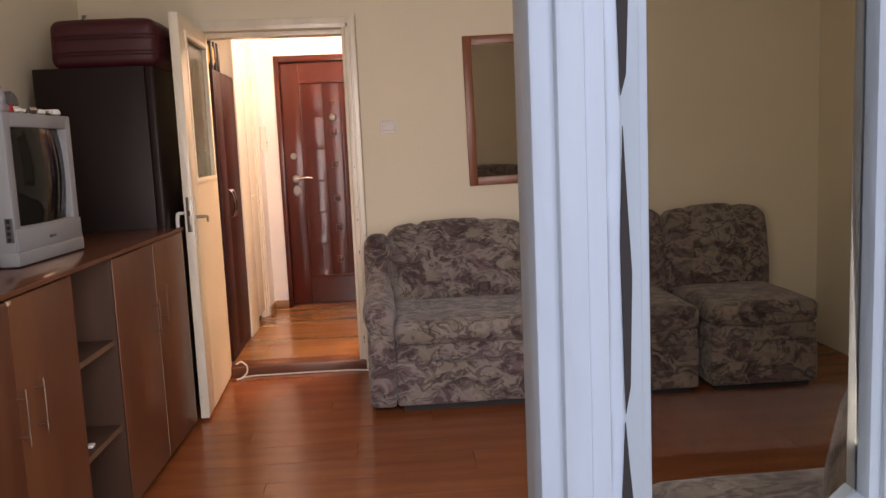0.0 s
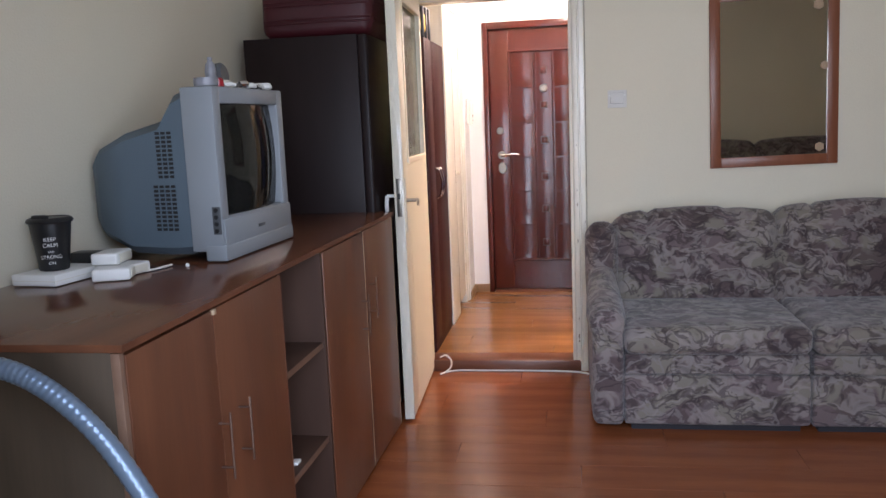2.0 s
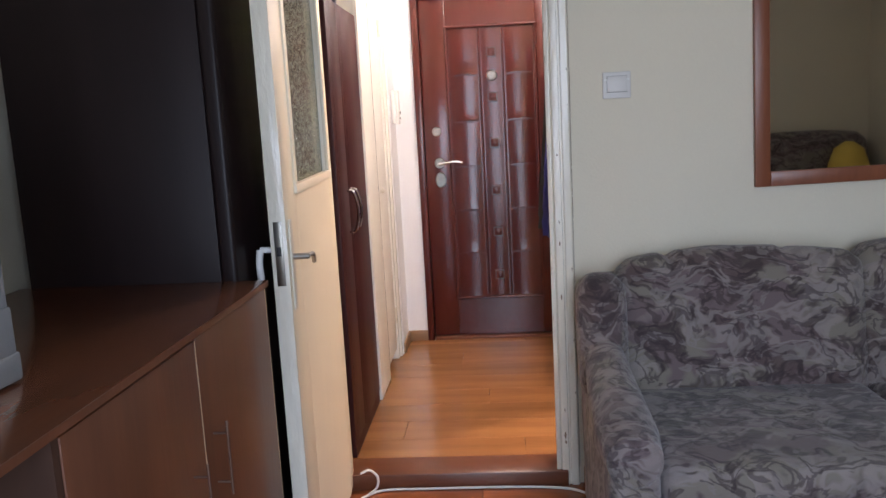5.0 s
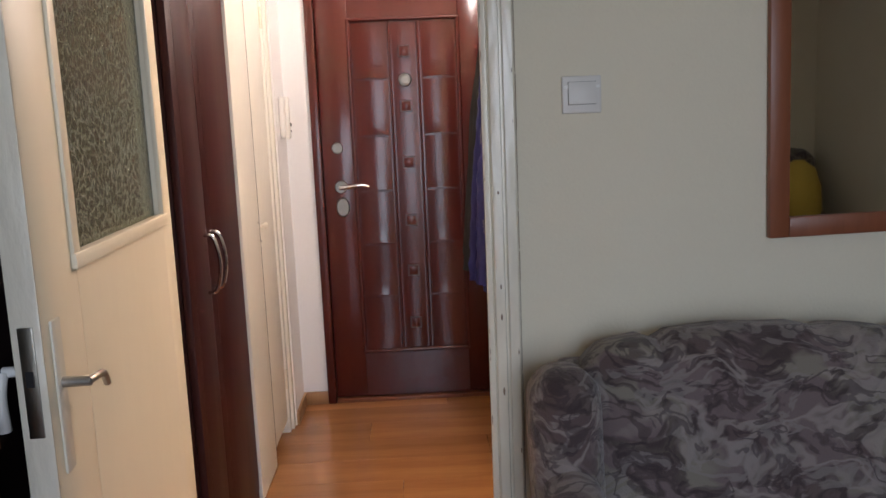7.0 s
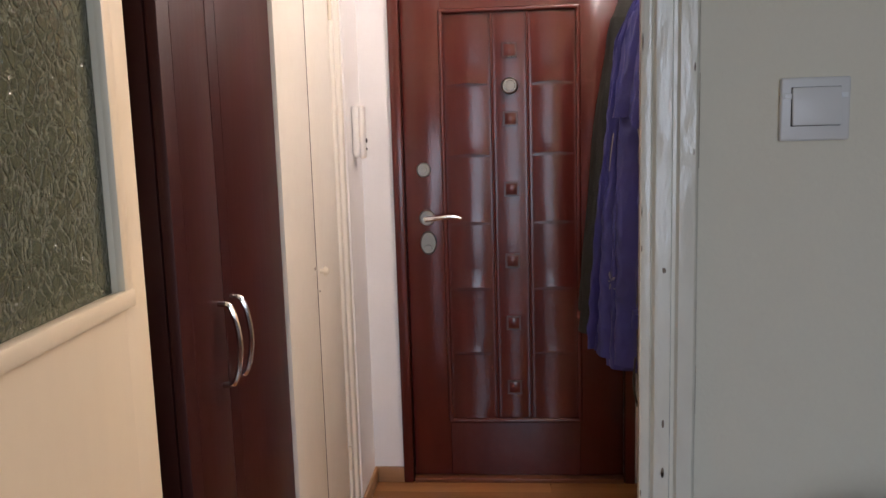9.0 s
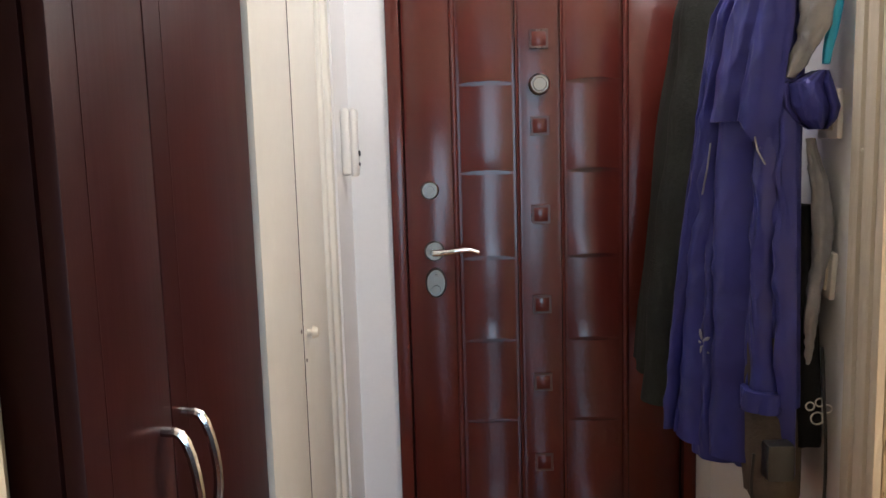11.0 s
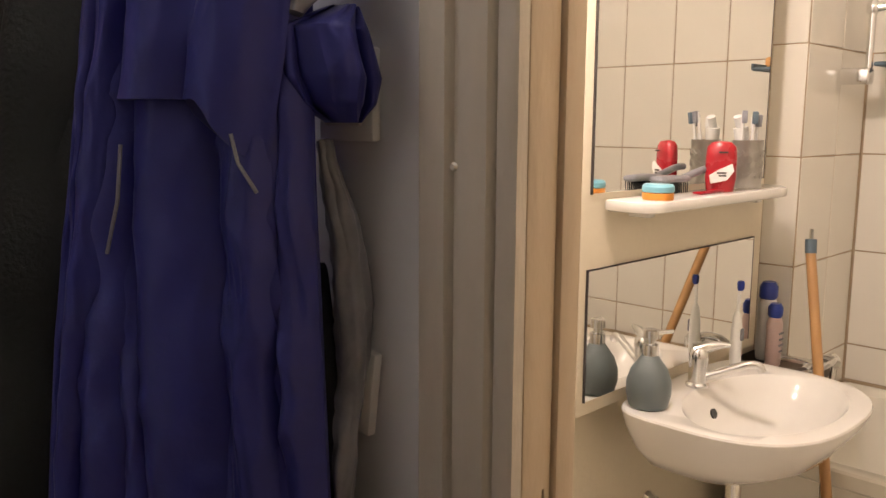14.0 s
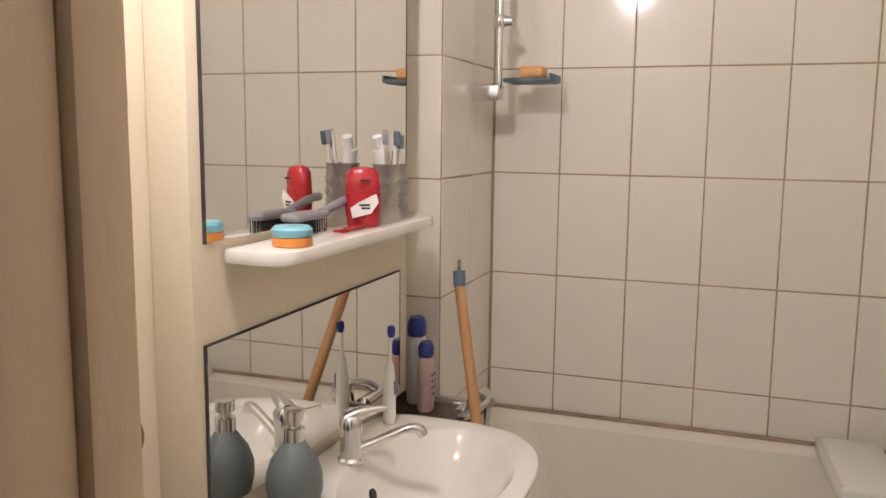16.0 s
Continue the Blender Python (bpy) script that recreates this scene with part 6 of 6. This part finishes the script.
part("board", prism([(1.262, PY - 0.008), (1.262, 6.21), (1.40, 6.17), (1.558, 6.17), (1.558, 6.397), (1.41, 6.397), (1.41, PY - 0.008)], "z", 0.682, 0.705, bevel=0.003), "cabinet_side", ledge)
part("bracket", box(1.30, 1.32, 6.22, 6.32, 0.56, 0.682, 0.002), "steel", ledge)


def bottle(place, s, cap, bodymat, label):
    x, y, z = place
    t = thing("toiletry_bottle", place, label, "bottle", "toiletry bottles")
    part("body", smooth_all(lathe([(0.026 * s, 0), (0.030 * s, 0.004), (0.031 * s, 0.05 * s), (0.029 * s, 0.09 * s), (0.031 * s, 0.13 * s), (0.022 * s, 0.15 * s)], (x, y, z), 24, squash=(1, 0.7))), bodymat, t)
    c = part("cap", smooth_all(lathe([(0.021 * s, 0), (0.026 * s, 0.006), (0.026 * s, 0.03 * s), (0.018 * s, 0.042 * s)], (x, y, z + 0.148 * s), 24, squash=(1, 0.8))), cap, t, "deep blue cap")
    for k in range(4):
        w = (0.030, 0.024, 0.028, 0.018)[k] * s
        part("label_bar", box(x - w / 2, x + w / 2, y - 0.0235 * s, y - 0.0205 * s, z + (0.10 - 0.018 * k) * s, z + (0.105 - 0.018 * k) * s), "lining", t)
    return t


bottle((1.490, 6.335, 0.705), 1.14, "blue", "white", "white lotion bottle with a deep blue cap")
bottle((1.435, 6.290, 0.705), 0.90, "blue", "pink", "pale pink shampoo bottle with a blue cap")

br = thing("broom_handle", (1.25, 6.1, 0.0), "varnished wooden stick with a grey end leaning in the corner", "stick")
b0, b1 = Vector((1.20, 6.085, 0.03)), Vector((1.372, 6.186, 1.03))
b0 = b1 - (b1 - Vector((1.285, 6.11, 0.72))) * 3.2
part("shaft", smooth_all(tube([b0 + (b1 - b0) * k / 6 for k in range(7)], 0.0125, 14)), "bamboo", br)
part("ferrule", smooth_all(tube([b1, b1 + Vector((0.004, 0.003, 0.035))], 0.014, 14)), "tvback", br, "grey plastic end cap")
part("hook", tube([b1 + Vector((0.004, 0.003, 0.035)), b1 + Vector((0.006, 0.004, 0.06))], 0.005, 8), "chrome", br)

bf = thing("bath_tap", (1.50, 6.28, 0.74), "chrome bath mixer with a shower hose", "tap")
part("body", smooth_all(tube([(1.42, 6.20, 0.70), (1.62, 6.20, 0.70)], 0.022, 16)), "chrome", bf)
part("wall_stub", smooth_all(tube([(1.52, 6.20, 0.70), (1.52, 6.30, 0.70)], 0.018, 14)), "chrome", bf)
part("lever", smooth_all(tube(spline([(1.50, 6.20, 0.72), (1.49, 6.18, 0.735), (1.47, 6.15, 0.742), (1.45, 6.13, 0.738)], 12), 0.012, 12)), "chrome", bf)
part("shower_hose", smooth_all(tube(spline([(1.42, 6.20, 0.70), (1.37, 6.18, 0.72), (1.36, 6.15, 0.735), (1.41, 6.13, 0.750), (1.46, 6.14, 0.735), (1.47, 6.15, 0.62)], 40), 0.008, 10)), "chrome", bf)


def bathtub():
    t = thing("bathtub", (1.64, 5.7, 0), "cream enamelled bathtub along the tiled wall", "bathtub")
    x0, x1, y0, y1, z = 1.262, 2.008, 5.17, 6.292, 0.535
    bm = bmesh.new()

    def ring(ix, iy, zz, rad, n=10):
        pts = []
        ax0, ax1, ay0, ay1 = x0 + ix, x1 - ix, y0 + iy, y1 - iy
        for cx, cy, a0 in ((ax1 - rad, ay1 - rad, 0), (ax0 + rad, ay1 - rad, 90), (ax0 + rad, ay0 + rad, 180), (ax1 - rad, ay0 + rad, 270)):
            for k in range(n):
                a = radians(a0 + 90 * k / (n - 1))
                pts.append(bm.verts.new((cx + rad * math.cos(a), cy + rad * math.sin(a), zz)))
        return pts
    rs = [ring(0.012, 0.0, z - 0.05, 0.02), ring(0.0, 0.0, z - 0.04, 0.02), ring(0.0, 0.0, z - 0.006, 0.02), ring(0.006, 0.004, z, 0.02), ring(0.045, 0.05, z, 0.06), ring(0.06, 0.065, z - 0.012, 0.09),
          ring(0.085, 0.10, z - 0.15, 0.12), ring(0.12, 0.16, z - 0.33, 0.14), ring(0.18, 0.22, z - 0.38, 0.12)]
    for p, q in zip(rs, rs[1:]):
        for i in range(len(p)):
            bm.faces.new((p[i], p[(i + 1) % len(p)], q[(i + 1) % len(p)], q[i]))
    bm.faces.new(rs[-1])
    part("tub", smooth_all(bm), "enamel", t)
    part("apron", box(x0 + 0.016, x0 + 0.03, y0, y1, 0.03, z - 0.045), "grout", t)
    for k in range(6):
        y = y1 - 0.205 * (k + 1)
        part("apron_tile", box(x0 + 0.010, x0 + 0.0165, max(y, y0) + 0.0015, y + 0.2035, 0.19, z - 0.047, 0.0015, 1), "tile", t)
        part("apron_tile", box(x0 + 0.010, x0 + 0.0165, max(y, y0) + 0.0015, y + 0.2035, 0.03, 0.187, 0.0015, 1), "tile", t)
    part("sealant", box(x1 - 0.002, x1 + 0.003, y0, y1, z, z + 0.006), "grout", t, "dark mouldy sealant line")
    part("sealant", box(1.60, x1, y1 + 0.002, y1 + 0.007, z, z + 0.006), "grout", t)
    return t


bathtub()
t = thing("white_bath_board", (1.75, 5.28, 0.54), "white plastic board lying across the bath", "board")
part("slab", turned(box(1.62, 1.98, 5.20, 5.355, 0.537, 0.575, 0.006), (1.8, 5.28, 0), "Z", 4), "white", t)
part("lip", turned(box(1.64, 1.96, 5.345, 5.352, 0.575, 0.580, 0.001), (1.8, 5.28, 0), "Z", 4), "yellowed", t)

rl = thing("shower_rail", (1.80, 6.25, 1.45), "chrome shower rail with a soap dish", "shower rail")
part("rod", smooth_all(tube([(1.80, 6.225, 1.47), (1.80, 6.225, 2.15)], 0.010, 16)), "chrome", rl)
part("bracket", box(1.778, 1.822, 6.215, 6.298, 1.462, 1.508, 0.008, 3), "chrome", rl)
part("slider", smooth_all(lathe([(0.014, 0), (0.018, 0.008), (0.018, 0.026), (0.014, 0.034)], (1.80, 6.225, 1.655), 18)), "chrome", rl)
part("knob", disc((1.80, 6.21, 1.672), (0, -1, 0), 0.014, 0.02, 16, bevel=0.004), "chrome", rl)
dish = part("soap_dish", box(1.80, 1.93, 6.085, 6.215, 1.512, 1.524, 0.005), "tvback", rl, "smoky plastic soap dish")
part("dish_rim", box(1.80, 1.93, 6.082, 6.090, 1.515, 1.535, 0.002), "tvback", dish)
solo("soap_bar", box(1.83, 1.89, 6.11, 6.18, 1.525, 1.556, 0.010, 3), "soap", "orange bar of soap on the dish", "soap")

# things on the mirror shelf
S = 1.200
cp = thing("tin_cup", (1.15, 6.27, S), "embossed tin cup holding toothbrushes", "cup")
n = 32
bm = bmesh.new()
prof = [(0.033, 0.0), (0.0345, 0.003), (0.0345, 0.107), (0.036, 0.111), (0.033, 0.111), (0.032, 0.01)]
lathe(prof, (1.170, 6.272, S), n, bm=bm)
part("shell", smooth_all(bm), "tin", cp)
bm = bmesh.new()
for z in (0.03, 0.055, 0.08):
    for k in range(16):
        a = 2 * math.pi * k / 16
        box(-0.004, 0.004, -0.0015, 0.0015, -0.008, 0.008, bm=bm)
        bmesh.ops.transform(bm, verts=bm.verts[-8:], matrix=Matrix.Translation((1.170 + 0.0345 * math.cos(a), 6.272 + 0.0345 * math.sin(a), S + z)) @ Matrix.Rotation(a + radians(90), 4, "Z") @ Matrix.Rotation(radians(45), 4, "Y"))
o = part("embossing", bm, "tin", cp)
tagged(o, "raised lozenge pattern in the tin", kind="stuff")


def toothbrush(foot, head, mat, tip):
    t = thing("toothbrush", foot, "manual toothbrush standing in the tin cup", "toothbrush", "toothbrushes in the cup")
    f, h = Vector(foot), Vector(head)
    part("handle", smooth_all(tube([f + (h - f) * k / 8 for k in range(9)], 0.0045, 10, radii=[0.005, 0.005, 0.006, 0.005, 0.004, 0.004, 0.0035, 0.004, 0.003])), mat, t)
    d = (h - f).normalized()
    bm = box(-0.006, 0.006, -0.004, 0.010, -0.014, 0.014, 0.002)
    bmesh.ops.transform(bm, verts=bm.verts, matrix=Matrix.Translation(h - d * 0.014 + Vector((-0.004, -0.006, 0))) @ d.to_track_quat("Z", "Y").to_matrix().to_4x4())
    part("bristles", bm, tip, t)
    return t


toothbrush((1.155, 6.28, S + 0.012), (1.128, 6.268, S + 0.178), "white", "lining")
toothbrush((1.16, 6.262, S + 0.012), (1.142, 6.248, S + 0.176), "white", "tvback")
toothbrush((1.172, 6.26, S + 0.012), (1.168, 6.25, S + 0.170), "white", "lining")
toothbrush((1.18, 6.275, S + 0.012), (1.195, 6.272, S + 0.165), "red", "white")
tp = thing("toothpaste_tube", (1.14, 6.26, S + 0.012), "white toothpaste tube standing in the tin cup", "toothpaste")
part("tube", smooth_all(tube([(1.178, 6.280, S + 0.015), (1.172, 6.286, S + 0.10), (1.165, 6.290, S + 0.140)], 0.014, 14, radii=[0.008, 0.015, 0.017])), "white", tp)
part("tube_cap", smooth_all(tube([(1.165, 6.290, S + 0.140), (1.150, 6.292, S + 0.166)], 0.010, 12)), "white", tp)

de = thing("deodorant_stick", (1.0, 6.255, S), "red deodorant stick with a white label", "deodorant")
bm = smooth_all(lathe([(0.028, 0), (0.030, 0.004), (0.033, 0.03), (0.033, 0.075), (0.031, 0.098), (0.022, 0.108), (0.008, 0.111)], (1.012, 6.258, S), 28, squash=(1.0, 0.62)))
part("case", turned(bm, (1.012, 6.258, S), "Z", -58), "red", de)
bm = prism([(-0.022, 0.018), (0.012, 0.026), (0.026, 0.046), (0.022, 0.062), (-0.004, 0.050), (-0.026, 0.036)], "y", -0.0235, -0.0195)
bmesh.ops.transform(bm, verts=bm.verts, matrix=Matrix.Translation((1.012, 6.258, S)) @ Matrix.Rotation(radians(-58), 4, "Z"))
part("label_patch", bm, "white", de)
for u, w, z in ((-0.010, 0.020, 0.040), (-0.006, 0.016, 0.034), (-0.008, 0.020, 0.085)):
    bm = box(u, u + w, -0.0245, -0.0230, z, z + 0.0035)
    bmesh.ops.transform(bm, verts=bm.verts, matrix=Matrix.Translation((1.012, 6.258, S)) @ Matrix.Rotation(radians(-58), 4, "Z"))
    part("label_bar", bm, "crack", de)

pk = thing("cream_tin", (0.79, 6.262, S), "small tub, orange below and pale blue above", "tub")
part("base", smooth_all(lathe([(0.030, 0), (0.031, 0.002), (0.031, 0.013), (0.028, 0.014)], (0.728, 6.245, S), 28)), "orange", pk)
part("lid", smooth_all(lathe([(0.030, 0), (0.0315, 0.003), (0.0315, 0.011), (0.027, 0.016), (0.010, 0.017)], (0.728, 6.245, S + 0.0145), 28)), "skyblue", pk)

hb = thing("hairbrush", (0.9, 6.28, S), "clear plastic hairbrush with dark bristles", "hairbrush")
bm = cushion(0.80, 0.915, 6.275, 6.310, S + 0.026, S + 0.038, 0.002, 0.006)
head = part("brush_head", bm, "lining", hb)
part("handle", smooth_all(tube(spline([(0.91, 6.292, S + 0.032), (0.96, 6.29, S + 0.042), (1.01, 6.287, S + 0.050), (1.04, 6.285, S + 0.050)], 14), 0.008, 10)), "lining", hb)
bm = bmesh.new()
rnd = random.Random(2)
for i in range(13):
    for k in range(4):
        x, y = 0.806 + 0.0085 * i, 6.280 + 0.0085 * k
        tube([(x, y, S + 0.027), (x + 0.004 * (rnd.random() - 0.5), y, S + 0.0015)], 0.0011, 5, bm=bm)
part("bristle_tufts", bm, "black", hb, "dark bristles")
cm = thing("red_comb", (0.97, 6.26, S), "small red comb on the shelf", "comb")
bm = box(0.90, 1.02, 6.243, 6.250, S + 0.0005, S + 0.005, 0.001)
for k in range(20):
    box(0.904 + 0.0056 * k, 0.9065 + 0.0056 * k, 6.249, 6.265, S + 0.0005, S + 0.004, bm=bm)
part("comb_body", bm, "red", cm)

# washing machine valves on the cream wall
vp = thing("water_pipe", (0.45, 6.36, 0.3), "bare water pipe with brass valves on the wall", "pipe")
part("riser", smooth_all(tube([(0.42, 6.375, 0.05), (0.42, 6.375, 0.84)], 0.009, 12)), "bathpaint", vp)
part("valve", smooth_all(tube([(0.42, 6.375, 0.77), (0.42, 6.315, 0.77)], 0.013, 12)), "brass", vp)
part("valve_lever", box(0.414, 0.47, 6.305, 6.313, 0.763, 0.777, 0.003), "steel", vp)
part("loop", smooth_all(tube(spline([(0.415, 6.36, 0.93), (0.44, 6.35, 0.95), (0.475, 6.345, 0.985), (0.485, 6.345, 0.955), (0.45, 6.35, 0.915), (0.42, 6.36, 0.89), (0.42, 6.37, 0.84)], 40), 0.0075, 10)), "brass", vp, "bent brass hose loop")
wh = thing("white_hose", (0.46, 6.3, 0.1), "white washing machine hose hanging from a valve", "hose")
part("hose_body", smooth_all(tube(spline([(0.43, 6.31, 0.77), (0.455, 6.30, 0.79), (0.475, 6.30, 0.72), (0.475, 6.30, 0.55), (0.47, 6.31, 0.05)], 40), 0.010, 12)), "cable", wh)
v2 = thing("brass_valve", (0.54, 6.36, 0.6), "small brass valve on the wall", "valve")
part("valve_body", smooth_all(tube([(0.54, 6.40, 0.63), (0.54, 6.33, 0.63)], 0.012, 12)), "brass", v2)
part("valve_stem", smooth_all(tube([(0.54, 6.345, 0.63), (0.54, 6.345, 0.585)], 0.009, 12)), "brass", v2)

# bathroom lamp
bl = thing("bathroom_lamp", (0.32, 6.09, 2.02), "bare lit bulb hanging from the bathroom ceiling", "lamp")
part("flex", tube([(0.32, 6.09, 2.14), (0.32, 6.09, 2.40)], 0.004, 8), "white", bl)
part("socket", lathe([(0.016, 0), (0.018, 0.01), (0.018, 0.045)], (0.32, 6.09, 2.095), 16), "white", bl)
o = part("bulb", smooth_all(lathe([(0.004, 0), (0.022, 0.012), (0.029, 0.035), (0.024, 0.06), (0.014, 0.07)], (0.32, 6.09, 2.025), 20)), "bulbglass", bl, "lit bulb")
o.visible_shadow = False

# ---- tiles and planks ----
tile_meshes = {}


def tile(name, parent, axis, u0, u1, z0, z1, at):
    """One tile: axis 'x' faces -x at x=at (u is y), 'y-' faces -y and 'y+' faces +y at y=at (u is x)."""
    key = (axis, round(u1 - u0, 3), round(z1 - z0, 3), parent.name)
    if key not in tile_meshes:
        w, h = (u1 - u0) / 2 - 0.0016, (z1 - z0) / 2 - 0.0016
        bm = box(-0.0035, 0.0035, -w, w, -h, h, 0.0018, 1) if axis == "x" else box(-w, w, -0.0035, 0.0035, -h, h, 0.0018, 1)
        tile_meshes[key] = finish(bm, name, "tile")
    o = new(name, tile_meshes[key])
    o.parent = parent
    u, z = (u0 + u1) / 2, (z0 + z1) / 2
    j = random.Random(round(u * 1000) * 7 + round(z * 1000))
    o.location = Vector((at, u, z) if axis == "x" else (u, at, z)) - base_of(parent) 
    o.rotation_euler = (radians(0.25 * (j.random() - 0.5)), radians(0.25 * (j.random() - 0.5)) if axis == "x" else 0, radians(0.5 * (j.random() - 0.5)))
    return o


walls = {o.name: o for o in scene.objects if o.name.startswith("wall_bathroom")}
ZS = [0.352, 0.655, 0.957, 1.260, 1.564, 1.868, 2.172, 2.4]
we = walls["wall_bathroom_east"]
for a, b in zip([0.538] + ZS[1:], ZS[1:]):
    y = 6.298
    for k in range(6):
        w = 0.200 if k == 0 else 0.204
        y1_ = y - w
        tile("tile", we, "x", max(y1_, YA2 + 0.012), y, a, b, BX + 0.005)
        y = y1_
wp = walls["wall_bathroom_pillar"]
for a, b in zip(ZS, ZS[1:]):
    for u0, u1 in ((1.568, 1.81), (1.81, 2.014)):
        tile("tile", wp, "y-", u0, u1, a, b, 6.3045)
    o = tile("tile", wp, "x", 6.302, 6.40, a, b, 1.5645)
ws = walls["wall_bathroom_south"]
for a, b in zip([0.05] + ZS, ZS):
    u = BX
    for k in range(10):
        tile("tile", ws, "y+", max(u - 0.204, HX + 0.070), u, a, b, YA2 + 0.0155)
        u -= 0.204

plank_meshes = {}


def planks(parent, x0, x1, y0, y1, z, w=0.193, length=1.285, seed=0, look_of="plank"):
    r = random.Random(seed)
    y, row = y0, 0
    while y < y1 - 0.02:
        yb = min(y + w, y1)
        x = x0 - length * ((row * 0.37 + 0.1) % 1.0)
        while x < x1:
            a, b = max(x, x0), min(x + length, x1)
            if b - a > 0.02:
                key = (round(b - a, 3), round(yb - y, 3), look_of)
                if key not in plank_meshes:
                    plank_meshes[key] = finish(box(-(b - a) / 2 + 0.0003, (b - a) / 2 - 0.0003, -(yb - y) / 2 + 0.0003, (yb - y) / 2 - 0.0003, -0.012, 0.0, 0.0007, 1), "plank", look_of)
                o = new("plank", plank_meshes[key])
                o.parent = parent
                o.location = Vector(((a + b) / 2, (y + yb) / 2, z)) - base_of(parent)
            x += length
        y, row = yb, row + 1


planks(room_floor, XL, XR, YW, YA - 0.002, 0.0, seed=1)
planks(hall_floor, -1.75, HX, YA2, YE, HALL, seed=2, look_of="hallplank")
